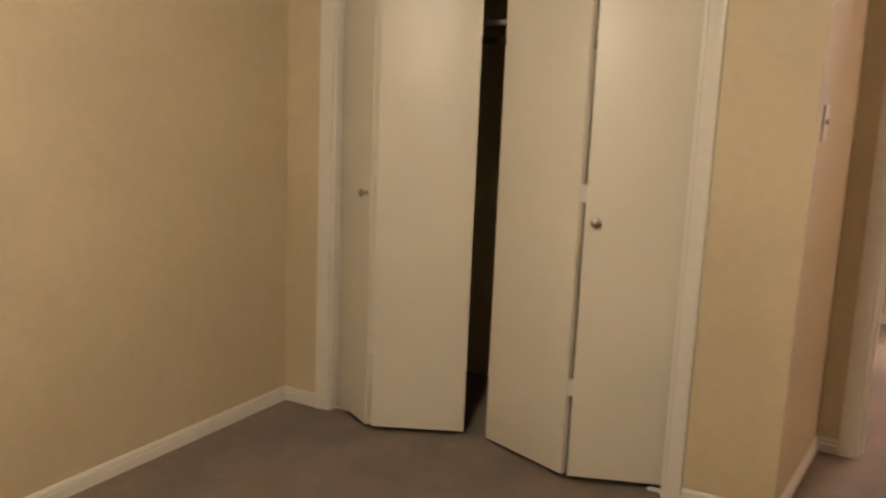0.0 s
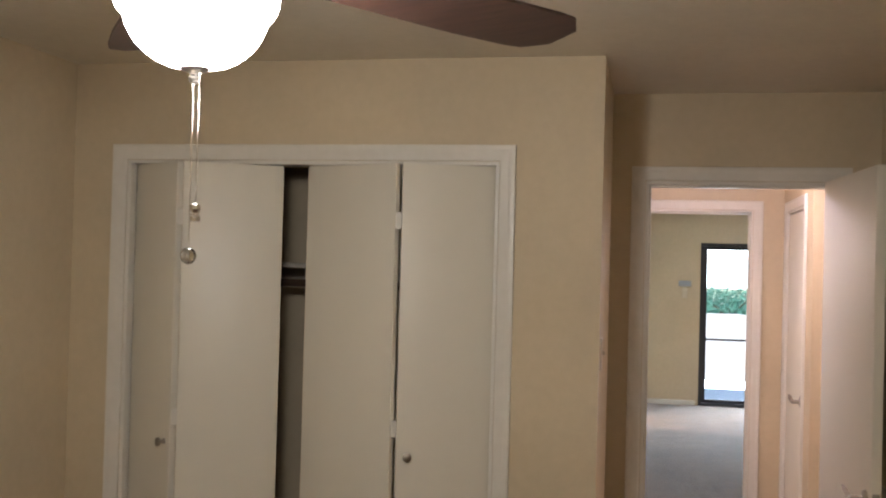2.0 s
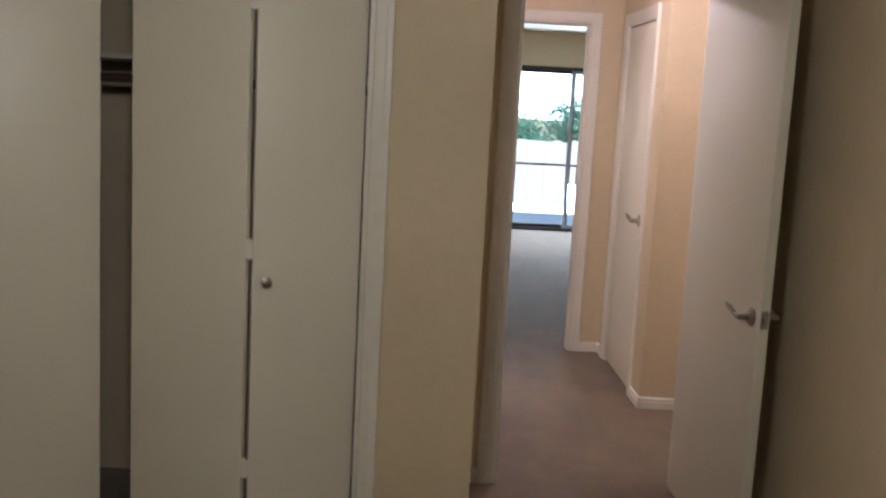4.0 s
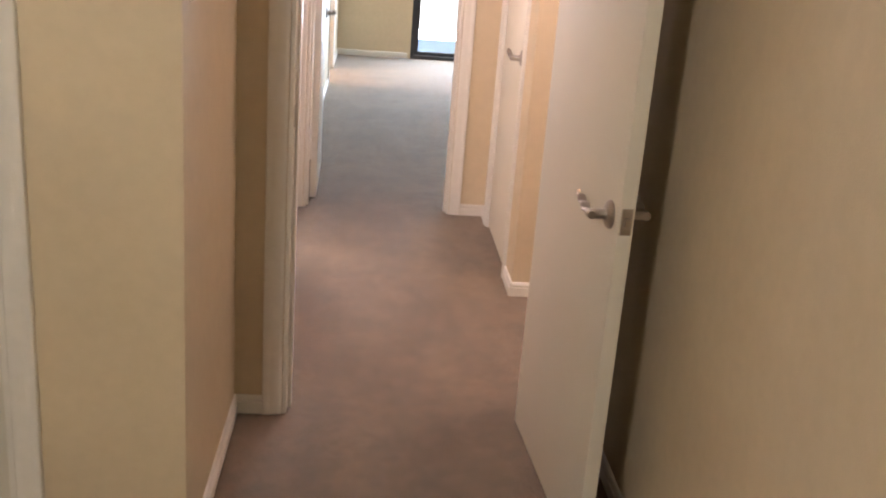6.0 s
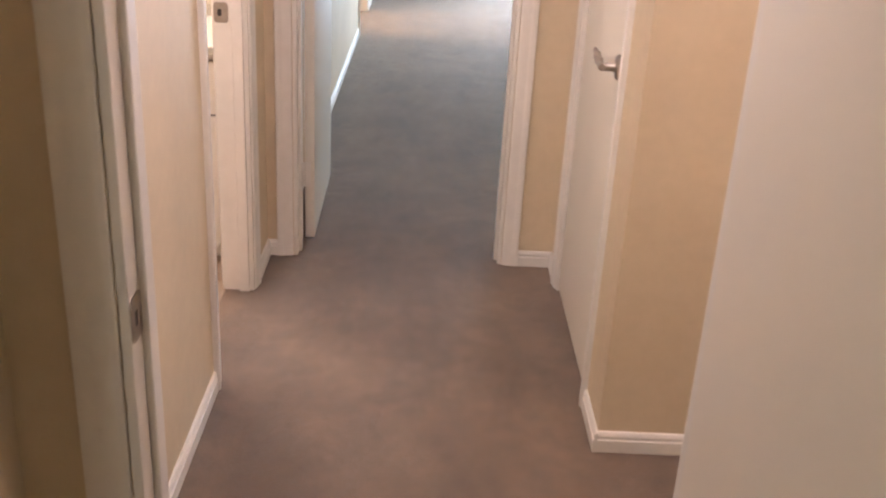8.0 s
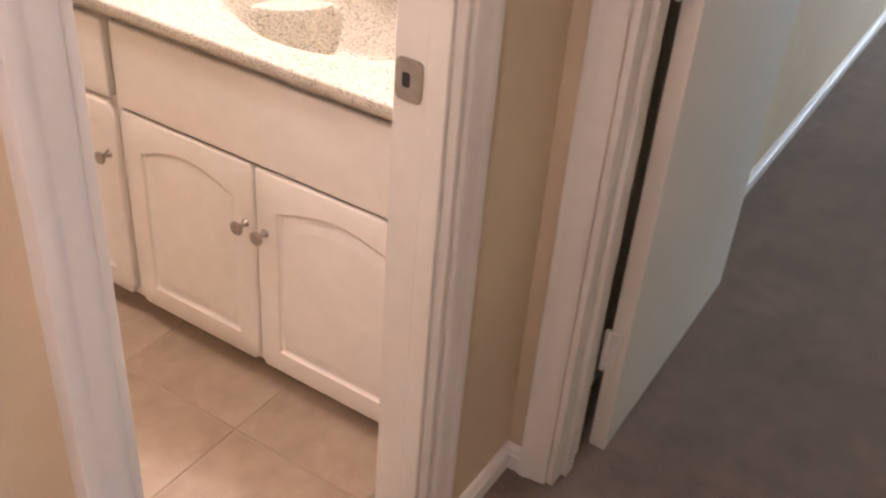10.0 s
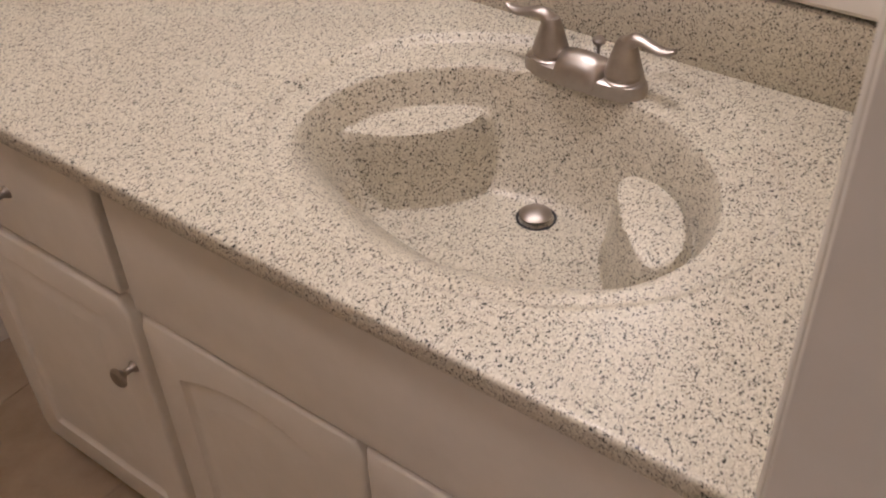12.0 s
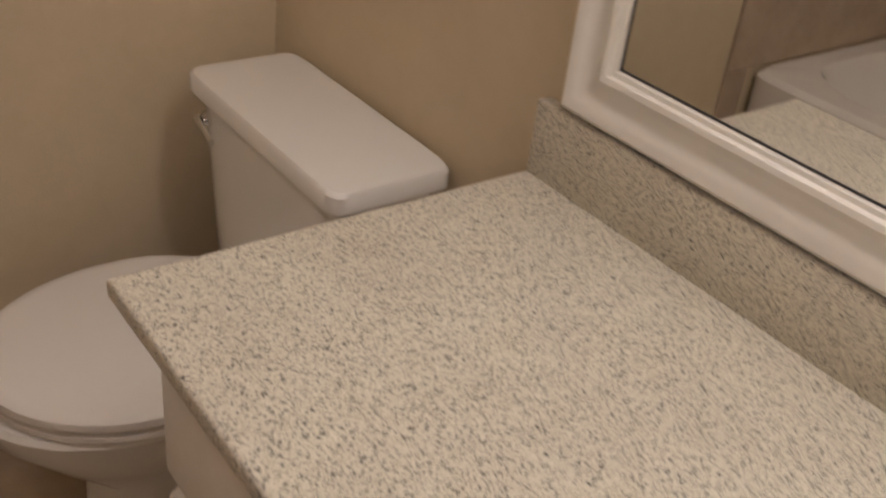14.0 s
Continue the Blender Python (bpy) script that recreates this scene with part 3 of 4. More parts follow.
BOWL = ((0.000, 1.927), (0.027, 1.929), (0.053, 1.938), (0.075, 1.956), (0.089, 1.978), (0.093, 1.991), (0.102, 2.002), (0.108, 2.019), (0.107, 2.041), (0.090, 2.071), (0.056, 2.101))
part("bowl", lathe(bmesh.new(), [(r, Z(z)) for r, z in flowing(BOWL)], 64), GLOBE, fan, "lit frosted white glass bowl")
part("finial", lathe(bmesh.new(), [(r, Z(z)) for r, z in ((0.0, 1.907), (0.006, 1.909), (0.008, 1.915), (0.004, 1.920), (0.018, 1.925), (0.020, 1.928), (0.0, 1.9295))], 24), NICKEL, fan, "brushed nickel finial")


def pull_chain(x, y, z0, z1, pendant):
    bm = bmesh.new()
    steps = int((z0 - z1) / 0.0036)
    for i in range(steps):
        bmesh.ops.create_icosphere(bm, subdivisions=1, radius=0.0014, matrix=Matrix.Translation((x, y, Z(z0 - i * 0.0036))))
    c = part("pull_chain", bm, CHROME, fan, "beaded steel pull chain")
    if pendant == "crystal":
        bm = bmesh.new()
        bmesh.ops.create_icosphere(bm, subdivisions=2, radius=0.0115, matrix=Matrix.Translation((x, y, Z(z1 - 0.009))) @ Matrix.Diagonal((1, 0.65, 1, 1)))
        part("pendant", bm, CRYSTAL, c, "clear faceted crystal pendant")
    else:
        part("pendant", lathe(bmesh.new(), [(0.0, -0.017), (0.006, -0.016), (0.0065, -0.010), (0.004, -0.005), (0.007, 0.0), (0.006, 0.006), (0.002, 0.009)], 16, Matrix.Translation((x, y, Z(z1)))), CHROME, c, "small chrome pendant")


pull_chain(-0.003, 0.004, 1.909, 1.690, "crystal")
pull_chain(0.009, -0.004, 1.920, 1.742, "bell")

# ---- hall: return-air grille above the end door ----
gr = thing("air_grille", pose(0.45, YE, 2.235), "white metal air grille above the end door", "vent")
part("rim", eased(boxes((-0.20, 0.20, -0.010, 0, 0, 0.012), (-0.20, 0.20, -0.010, 0, 0.128, 0.14), (-0.20, -0.188, -0.010, 0, 0.012, 0.128), (0.188, 0.20, -0.010, 0, 0.012, 0.128)), 0.0015, 1), TRIM, gr)
for i in range(8):
    z = 0.022 + i * 0.0135
    part("slat", boxes((-0.188, 0.188, -0.008, 0.0, z, z + 0.003)), TRIM, gr)
for px, py in ((0.45, 0.75), (2.0, 0.62)):
    cl = thing("ceiling_light", pose(px, py, H), "flush ceiling light with shallow frosted dome", "ceiling light", "hall ceiling lights")
    part("base", lathe(bmesh.new(), [(0.0, -0.024), (0.14, -0.024), (0.145, -0.012), (0.145, 0.0), (0.0, 0.0)], 32), NICKEL, cl)
    part("dome", lathe(bmesh.new(), [(0.0, -0.085), (0.05, -0.08), (0.1, -0.06), (0.132, -0.03), (0.135, -0.024), (0.0, -0.024)], 32), SHADE, cl, "lit frosted glass dome")

# ---- far room: glass door, wall fixture ----
sd = thing("window_1", pose(SLO[0], YS, 0), "dark bronze sliding glass door to the patio", "sliding door")
sd["kind"] = "structure"
W = SLO[1] - SLO[0]
part("frame", boxes((0, 0.04, 0.0, 0.11, 0, 2.0), (W - 0.04, W, 0.0, 0.11, 0, 2.0), (0.04, W - 0.04, 0.0, 0.11, 1.96, 2.0), (0.04, W - 0.04, -0.01, 0.11, 0, 0.035)), BRONZE, sd)
for nm, a, b, dy in (("fixed_panel", 0.04, W / 2 + 0.03, 0.065), ("sliding_panel", W / 2 - 0.03, W - 0.04, 0.025)):
    # sliding panel is grey, not bronze: window glare put into its colour
    pn = part(nm, boxes((a, a + 0.045, dy, dy + 0.03, 0.035, 1.96), (b - 0.045, b, dy, dy + 0.03, 0.035, 1.96), (a + 0.045, b - 0.045, dy, dy + 0.03, 1.92, 1.96), (a + 0.045, b - 0.045, dy, dy + 0.03, 0.035, 0.075)), GREYBAR if nm == "sliding_panel" else BRONZE, sd)
    rail = part("rail", boxes((a + 0.045, b - 0.045, dy + 0.004, dy + 0.024, 0.800, 0.826)), BRONZE, pn)
    gl = part("pane", boxes((a + 0.045, b - 0.045, dy + 0.013, dy + 0.017, 0.075, 1.92)), GLASS, pn)
    gl.visible_shadow = False
tm = thing("wall_fixture", pose(0.60, YS, 1.43), "small grey box on beige wall beside the glass door", "wall fixture")
part("case", eased(boxes((-0.075, 0.075, -0.04, 0, 0.03, 0.10)), 0.006), GREYBAR, tm)
part("stem", eased(boxes((-0.03, 0.03, -0.03, 0, -0.11, 0.03)), 0.006), PLATE, tm)

# ---- outdoors ----
setting("backdrop", boxes((-160, 160, 119.0, 119.5, -0.4, 70)), glow("hazy_bright_sky", (0.82, 0.95, 1.0), 5.0), "bright hazy white sky in the distance")
setting("ground", boxes((-60, 60, 8.6, 120, -0.5, -0.35)), GRASS, "dry yard ground")
# slab takes its blue from skylight painted into the concrete colour
setting("pavement", boxes((-3, 8, YS + 0.125, 10.5, -0.3, -0.02)), CONCRETE, "concrete patio slab with blue skylight put into its colour")


def fence_run(x0, x1, y, zb, zt):
    # boards are pale because sun glare is painted into FENCE
    f = thing("fence", pose(x0, y, zb), "wooden board fence behind the patio, sun glare put into its pale colour", "fence")
    h = zt - zb
    me = None
    n = int((x1 - x0) / 0.145)
    for i in range(n):
        if me is None:
            bm = eased(boxes((0, 0.142, 0, 0.018, 0, h)), 0.004, 1)
            ob = part("board", bm, FENCE, f)
            me = ob.data
        else:
            ob = new("board", me)
            ob.parent = f
        ob.matrix_basis = Matrix.Translation((i * 0.145, random.uniform(-0.004, 0.004), random.uniform(-0.03, 0.02)))
    for z in (0.25, h - 0.25):
        part("rail", boxes((0, n * 0.145, 0.02, 0.06, z, z + 0.09)), FENCE, f)
    for i in range(0, n, 16):
        part("post", boxes((i * 0.145, i * 0.145 + 0.09, 0.06, 0.15, 0, h)), FENCE, f)


fence_run(-3, 9, 14.0, -0.36, 0.91)


def tree(x, y, zb, h, r, seed):
    rnd = random.Random(seed)
    t = thing("tree", pose(x, y, zb), "leafy green yard tree behind the fence", "tree", "yard trees")
    bm = bmesh.new()
    tube(bm, [(0, 0, 0), (0.05, 0.02, h * 0.3), (0.0, 0.1, h * 0.6), (0.1, 0.05, h * 0.85)], [0.11, 0.085, 0.06, 0.025], 10)
    for k in range(7):
        a = rnd.uniform(0, 6.28)
        z = h * rnd.uniform(0.35, 0.75)
        tube(bm, [(0.03, 0.05, z), (r * 0.4 * math.cos(a), r * 0.4 * math.sin(a), z + 0.3), (r * 0.8 * math.cos(a), r * 0.8 * math.sin(a), z + 0.5)], [0.04, 0.025, 0.008], 7)
    part("trunk", bm, BARK, t)
    verts, faces = [], []
    for c in range(46):
        a, e, d = rnd.uniform(0, 6.28), rnd.uniform(-0.6, 1.0), r * rnd.uniform(0.3, 1.0)
        cx, cy, cz = d * math.cos(a), d * math.sin(a), h * 0.66 + e * r * 0.7 * (1 - 0.4 * d / r)
        for k in range(70):
            p = Vector((rnd.gauss(cx, 0.17), rnd.gauss(cy, 0.17), rnd.gauss(cz, 0.13)))
            u = Vector((rnd.gauss(0, 1), rnd.gauss(0, 1), rnd.gauss(0, 1))).normalized()
            w = u.orthogonal().normalized()
            s = rnd.uniform(0.03, 0.055)
            i = len(verts)
            verts += [p - u * s, p + w * s * 0.5, p + u * s, p - w * s * 0.5]
            faces.append((i, i + 1, i + 2, i + 3))
    me = bpy.data.meshes.new("crown")
    me.from_pydata([tuple(v) for v in verts], [], faces)
    me.materials.append(LEAF)
    cr = new("crown", me)
    cr.parent = t


tree(1.7, 16.5, -0.36, 1.75, 0.8, 3)
tree(3.4, 17.5, -0.36, 2.1, 0.9, 5)

# ---- bathroom ----
CT, CF = 0.793, 2.171           # counter height and front edge
V0, V1, VF = -1.352, BX1 - 0.002, 2.215
van = thing("vanity_cabinet", pose(V0, VF, 0), "white painted vanity cabinet with nickel knobs", "vanity cabinet")
VW = V1 - V0
D = BY1 - VF - 0.002
part("body", boxes((0, 0.018, 0.018, D, 0.062, CT - 0.026), (VW - 0.018, VW, 0.018, D, 0.062, CT - 0.026), (0.018, VW - 0.018, 0.018, D, 0.062, 0.08), (0, VW, 0.0, 0.018, 0.062, CT - 0.026)), CAB, van)
part("toe_kick", boxes((0.01, VW, 0.06, BY1 - VF - 0.01, 0.003, 0.062)), CAB, van)


def cab_knob(parent, x, z):
    bm = bmesh.new()
    m = Matrix.Translation((x, -0.019, z)) @ Matrix.Rotation(radians(90), 4, 'X')
    lathe(bm, [(0, 0), (0.009, 0), (0.0075, 0.003), (0.0045, 0.007), (0.0045, 0.016), (0.009, 0.020), (0.0145, 0.024), (0.0150, 0.027), (0.012, 0.030), (0, 0.031)], 20, m)
    part("knob", bm, NICKEL, parent, "brushed nickel knob")


def slab_front(name, x0, x1, z0, z1, arch=None):
    """A cabinet front with rounded edges; arch adds a raised field with an arched top."""
    if arch is None:
        return part(name, eased(boxes((x0, x1, -0.019, -0.0005, z0, z1)), 0.006, 3), CAB, van)
    a, b, lo, hi = x0 + 0.052, x1 - 0.052, z0 + 0.055, z1 - 0.050
    ring = [(a + (b - a) * i / 16, lo) for i in range(17)] + [(b, lo + (hi - arch - lo) * i / 12) for i in range(1, 12)]
    ring += [(b - (b - a) * i / 20, hi - arch + arch * math.sin(math.pi * i / 20)) for i in range(21)] + [(a, hi - arch - (hi - arch - lo) * i / 12) for i in range(1, 12)]
    cxm, czm = (a + b) / 2, (lo + hi) / 2
    def outer(x, z, inset):
        k = min(((b - a) / 2 + 0.052 - inset) / max(abs(x - cxm), 1e-6), ((z1 - z0) / 2 - inset) / max(abs(z - (z0 + z1) / 2), 1e-6))
        return cxm + (x - cxm) * k, (z0 + z1) / 2 + (z - (z0 + z1) / 2) * k
    bm = bmesh.new()
    rows = []
    for inset, y in ((0.0, -0.0005), (0.0, -0.013), (0.002, -0.017), (0.006, -0.019)):
        rows.append([bm.verts.new((p[0], y, p[1])) for p in (outer(x, z, inset) for x, z in ring)])
    for k, y in ((0.0, -0.019), (0.003, -0.0155), (0.007, -0.0125), (0.010, -0.0125), (0.034, -0.0185), (0.037, -0.0188)):
        sx, sz = 1 - k / ((b - a) / 2), 1 - k / ((hi - lo) / 2)
        rows.append([bm.verts.new((cxm + (x - cxm) * sx, y, czm + (z - czm) * sz)) for x, z in ring])
    for r0, r1 in zip(rows, rows[1:]):
        for i in range(len(ring)):
            j = (i + 1) % len(ring)
            bm.faces.new((r0[i], r0[j], r1[j], r1[i]))
    bm.faces.new(rows[-1])
    bm.faces.new(rows[0][::-1])
    d = part(name, bm, CAB, van)
    return d


X = lambda x: x - V0
dr = slab_front("drawer_front", X(-1.345), X(-0.967), 0.568, 0.735)
cab_knob(dr, X(-1.157), 0.647)
slab_front("false_front", X(-0.945), X(-0.192), 0.5575, 0.738)
# solid dark strips stand in for shade in the gaps round the false front
part("joint", boxes((X(-0.943), X(-0.194), -0.010, -0.0005, 0.5515, 0.5570), (X(-0.9495), X(-0.9455), -0.0045, -0.0005, 0.560, 0.736)), BRONZE, van, "dark strips painting the shade in the gaps at the false front")
d1 = slab_front("cabinet_door", X(-1.345), X(-0.967), 0.070, 0.553, 0.0)
cab_knob(d1, X(-0.990), 0.434)
d2 = slab_front("cabinet_door", X(-0.945), X(-0.590), 0.070, 0.5510, 0.035)
cab_knob(d2, X(-0.613), 0.415)
d3 = slab_front("cabinet_door", X(-0.586), X(-0.192), 0.070, 0.5510, 0.035)
cab_knob(d3, X(-0.563), 0.412)

# countertop with a moulded shell basin
top = thing("countertop", pose(0, 0, 0), "speckled cream cultured-stone vanity top with moulded basin", "countertop")
C0, C1, CB = -1.390, BX1 - 0.002, BY1 - 0.002


def ease(a, b, v):
    k = min(1.0, max(0.0, (v - a) / (b - a)))
    return k * k * (3 - 2 * k)


def ear(x, y, cx, cy, ang, la, lb):
    c, s = math.cos(ang), math.sin(ang)
    u, v = (x - cx) * c + (y - cy) * s, -(x - cx) * s + (y - cy) * c
    bend = v + 1.6 * u * u * (1 if cx > -0.56 else -1)
    return 1 - ease(0.86, 1.14, math.hypot(u / la, bend / lb))


def counter_z(x, y):
    z = CT
    ring = math.hypot((x + 0.572) / 0.283, (y - 2.447) / 0.228)
    z -= 0.0085 * (1 - ease(0.968, 1.0, ring)) * (0.5 + 0.5 * ease(2.20, 2.36, y))
    ux, uy = (x + 0.572) / 0.229, (y - 2.420) / 0.183
    r = math.hypot(ux, uy)
    if r < 1.1:
        back = uy / max(r, 1e-5)
        front = ease(-0.10, -0.90, back)
        q = min(1.0, max(0.0, (1.01 - r) / (0.30 + 0.62 * front)))
        d = 0.138 * ((1 - front) * (0.75 * (1 - (1 - q) ** 2.2) + 0.25 * ease(0.0, 1.0, q)) + front * ease(0.0, 1.0, q))
        d += 0.006 * (1 - ease(0.0, 0.9, math.hypot((x + 0.588) / 0.16, (y - 2.52) / 0.13)))
        k = max(ear(x, y, -0.741, 2.484, 0.68, 0.102, 0.036), ear(x, y, -0.420, 2.478, -0.915, 0.086, 0.037))
        z -= d * (1 - k) + min(d, 0.042) * k
    return z


NX, NY = 330, 146
bm = bmesh.new()
grid = [[bm.verts.new((C0 + (C1 - C0) * i / NX, CF + (CB - CF) * j / NY, counter_z(C0 + (C1 - C0) * i / NX, CF + (CB - CF) * j / NY))) for j in range(NY + 1)] for i in range(NX + 1)]
for i in range(NX):
    for j in range(NY):
        bm.faces.new((grid[i][j], grid[i + 1][j], grid[i + 1][j + 1], grid[i][j + 1]))
edge = [grid[i][0] for i in range(NX + 1)] + [grid[NX][j] for j in range(1, NY + 1)] + [grid[i][NY] for i in range(NX - 1, -1, -1)] + [grid[0][j] for j in range(NY - 1, 0, -1)]
mid = ((C0 + C1) / 2, (CF + CB) / 2)
rows = [edge]
for dz, dout in ((0.0012, 0.0025), (0.004, 0.004), (0.020, 0.004), (0.025, 0.0015)):
    row = []
    for v in edge:
        ox = -dout if v.co.x < C0 + 1e-4 else 0
        oy = -dout if v.co.y < CF + 1e-4 else 0
        row.append(bm.verts.new((v.co.x + ox, v.co.y + oy, CT - dz)))
    rows.append(row)
for r0, r1 in zip(rows, rows[1:]):
    for i in range(len(edge)):
        j = (i + 1) % len(edge)
        bm.faces.new((r0[i], r1[i], r1[j], r0[j]))
part("slab", bm, STONE, top)
part("backsplash", eased(boxes((C0, C1, BY1 - 0.024, BY1 - 0.002, CT - 0.001, 0.891)), 0.004), STONE, top)
dz = counter_z(-0.586, 2.525)
dn = part("drain", lathe(bmesh.new(), [(0.0, dz - 0.004), (0.023, dz - 0.002), (0.0245, dz + 0.0015), (0.022, dz + 0.002), (0.020, dz - 0.001), (0, dz - 0.002)][::-1], 28, Matrix.Translation((-0.586, 2.525, 0))), BRONZE, top, "dark drain flange")
part("stopper", lathe(bmesh.new(), [(0.0, dz), (0.006, dz), (0.006, dz + 0.005), (0.0185, dz + 0.006), (0.0195, dz + 0.009), (0.015, dz + 0.0125), (0, dz + 0.014)], 28, Matrix.Translation((-0.586, 2.523, 0))), NICKEL, dn, "brushed nickel pop-up stopper")

# faucet
fz = counter_z(-0.583, 2.620)
fc = thing("faucet", pose(-0.583, 2.617, fz) @ Matrix.Diagonal((0.86, 0.86, 0.86, 1)), "brushed nickel two-handle centerset bathroom faucet", "faucet")
bm = bmesh.new()
loft(bm, [(0, 0, -0.002, 0.089, 0.030, 0.72), (0, 0, 0.011, 0.089, 0.030, 0.72), (0, 0, 0.017, 0.087, 0.0285, 0.72), (0, 0, 0.020, 0.080, 0.024, 0.75)], 48)
part("base", bm, NICKEL, fc)
bm = bmesh.new()
rows = []
SPOUT = ((0.026, 0.056, 0.019, 0.010), (0.017, 0.051, 0.030, 0.010), (0.006, 0.044, 0.039, 0.010), (-0.005, 0.037, 0.0435, 0.010), (-0.015, 0.034, 0.042, 0.009), (-0.024, 0.0325, 0.036, 0.007), (-0.031, 0.031, 0.025, 0.004), (-0.035, 0.029, 0.012, 0.002))
for y, w, zt, zl in SPOUT:
    row = []
    for i in range(24):
        u = 2 * math.pi * i / 24
        c, sn = math.cos(u), math.sin(u)
        flare = 1.0 + 0.35 * max(0.0, -sn) * (1 if y > -0.03 else 0.2)
        row.append(bm.verts.new((w * flare * math.copysign(abs(c) ** 0.8, c), y, zl + (zt - zl) * (0.5 + 0.5 * math.copysign(abs(sn) ** 0.9, sn)))))
    rows.append(row)
for r0, r1 in zip(rows, rows[1:]):
    for i in range(24):
        bm.faces.new((r0[i], r0[(i + 1) % 24], r1[(i + 1) % 24], r1[i]))
bm.faces.new(rows[0][::-1])
bm.faces.new(rows[-1])
part("spout", bm, NICKEL, fc)
part("aerator", lathe(bmesh.new(), [(0.0, -0.004), (0.015, -0.004), (0.016, 0.004), (0.0, 0.005)], 24, Matrix.Translation((0, -0.014, 0.001))), CHROME, fc, "dark aerator ring under the spout")
for s in (-1, 1):
    bm = bmesh.new()
    lathe(bm, [(0.0, 0.014), (0.027, 0.014), (0.0275, 0.020), (0.0245, 0.022), (0.0245, 0.025), (0.0255, 0.027), (0.0225, 0.036), (0.0175, 0.052), (0.0140, 0.064), (0.010, 0.071), (0.0, 0.073)], 28, Matrix.Translation((s * 0.055, 0.002, 0)))
    tube(bm, [(s * 0.054, 0.002, 0.052), (s * 0.059, 0.002, 0.066), (s * 0.067, 0.002, 0.073), (s * 0.078, 0.001, 0.074), (s * 0.090, 0.0, 0.071), (s * 0.104, -0.001, 0.068), (s * 0.116, -0.002, 0.070), (s * 0.124, -0.002, 0.074)], [(0.014, 0.013), (0.013, 0.011), (0.011, 0.009), (0.010, 0.007), (0.0095, 0.006), (0.0095, 0.0055), (0.008, 0.005), (0.004, 0.003)], 16)
    for v in bm.verts:
        v.co.z += 0.003 * min(1.0, max(0.0, (v.co.z - 0.027) / 0.03))
    part("handle", bm, NICKEL, fc, "curved nickel lever handle")
bm = bmesh.new()
lathe(bm, [(0.0026, 0.004), (0.0026, 0.032), (0.0042, 0.035), (0.0085, 0.039), (0.0092, 0.043), (0.007, 0.046), (0, 0.047)], 18, Matrix.Translation((0, 0.033, 0)))
part("lift_rod", bm, NICKEL, fc)

# framed mirror
mr = thing("wall_mirror", pose(-1.353, BY1, 0.896), "rectangular wall mirror in a white moulded frame", "mirror")
MW, MH = 1.10, 0.86
prof = [(0.0, 0.0), (0.0, 0.020), (0.006, 0.025), (0.014, 0.024), (0.020, 0.019), (0.040, 0.016), (0.046, 0.019), (0.054, 0.022), (0.060, 0.020), (0.062, 0.014), (0.067, 0.013), (0.070, 0.009), (0.070, 0.0)]
bm = bmesh.new()
rows = []
for cx, cz, dx, dzz in ((0, 0, 1, 1), (MW, 0, -1, 1), (MW, MH, -1, -1), (0, MH, 1, -1)):
    rows.append([bm.verts.new((cx + dx * u, -w - 0.001, cz + dzz * u)) for u, w in prof])
for k in range(4):
    r0, r1 = rows[k], rows[(k + 1) % 4]
    for i in range(len(prof) - 1):
        bm.faces.new((r0[i], r0[i + 1], r1[i + 1], r1[i]))
part("frame", bm, TRIM, mr, "white moulded frame")
part("glass", boxes((0.062, MW - 0.062, -0.010, -0.004, 0.062, MH - 0.062)), MIRROR, mr, "silvered mirror glass")
part("bead", boxes((0.0700, 0.0715, -0.0115, -0.0101, 0.070, MH - 0.070), (0.0715, MW - 0.070, -0.0115, -0.0101, 0.070, 0.0715)), BRONZE, mr, "thin dark bead")

# added dome, out of view, that goes with the bathroom fill lamp
bc = thing("ceiling_light", pose(-1.05, 1.62, H), "added unseen bathroom fill light with frosted dome", "ceiling light")
part("base", lathe(bmesh.new(), [(0.0, -0.024), (0.14, -0.024), (0.145, -0.012), (0.145, 0.0), (0.0, 0.0)], 32), NICKEL, bc)
part("dome", lathe(bmesh.new(), [(0.0, -0.085), (0.05, -0.08), (0.1, -0.06), (0.132, -0.03), (0.135, -0.024), (0.0, -0.024)], 32), SHADE, bc, "lit frosted glass dome")
vl = thing("vanity_light", pose(-0.75, BY1, 2.02), "brushed nickel vanity light bar above the mirror", "wall light")
part("plate", eased(boxes((-0.32, 0.32, -0.02, 0, -0.05, 0.05)), 0.004), NICKEL, vl)
for i in range(3):
    cx = -0.22 + 0.22 * i
    part("shade", lathe(bmesh.new(), [(0.02, 0.0), (0.045, -0.03), (0.055, -0.09), (0.05, -0.092), (0.0, -0.05)], 24, Matrix.Translation((cx, -0.09, 0.02))), SHADE, vl, "lit frosted glass shade")
    part("arm", tube(bmesh.new(), [(cx, -0.018, 0.0), (cx, -0.06, 0.01), (cx, -0.09, 0.022)], 0.008, 10), NICKEL, vl)

# toilet
TX = -1.770
to = thing("toilet", pose(TX, 2.517, 0), "white porcelain toilet with closed lid beside the vanity", "toilet")
bm = bmesh.new()
loft(bm, [(0, -0.10, 0.001, 0.105, 0.215, 0.8), (0, -0.10, 0.03, 0.104, 0.212, 0.8), (0, -0.095, 0.09, 0.098, 0.196, 0.8), (0, -0.095, 0.18, 0.103, 0.192, 0.85), (0, -0.135, 0.262, 0.149, 0.230, 0.95), (0, -0.170, 0.325, 0.176, 0.252, 1.0), (0, -0.180, 0.367, 0.184, 0.256, 1.0), (0, -0.180, 0.377, 0.178, 0.250, 1.0)], 48)
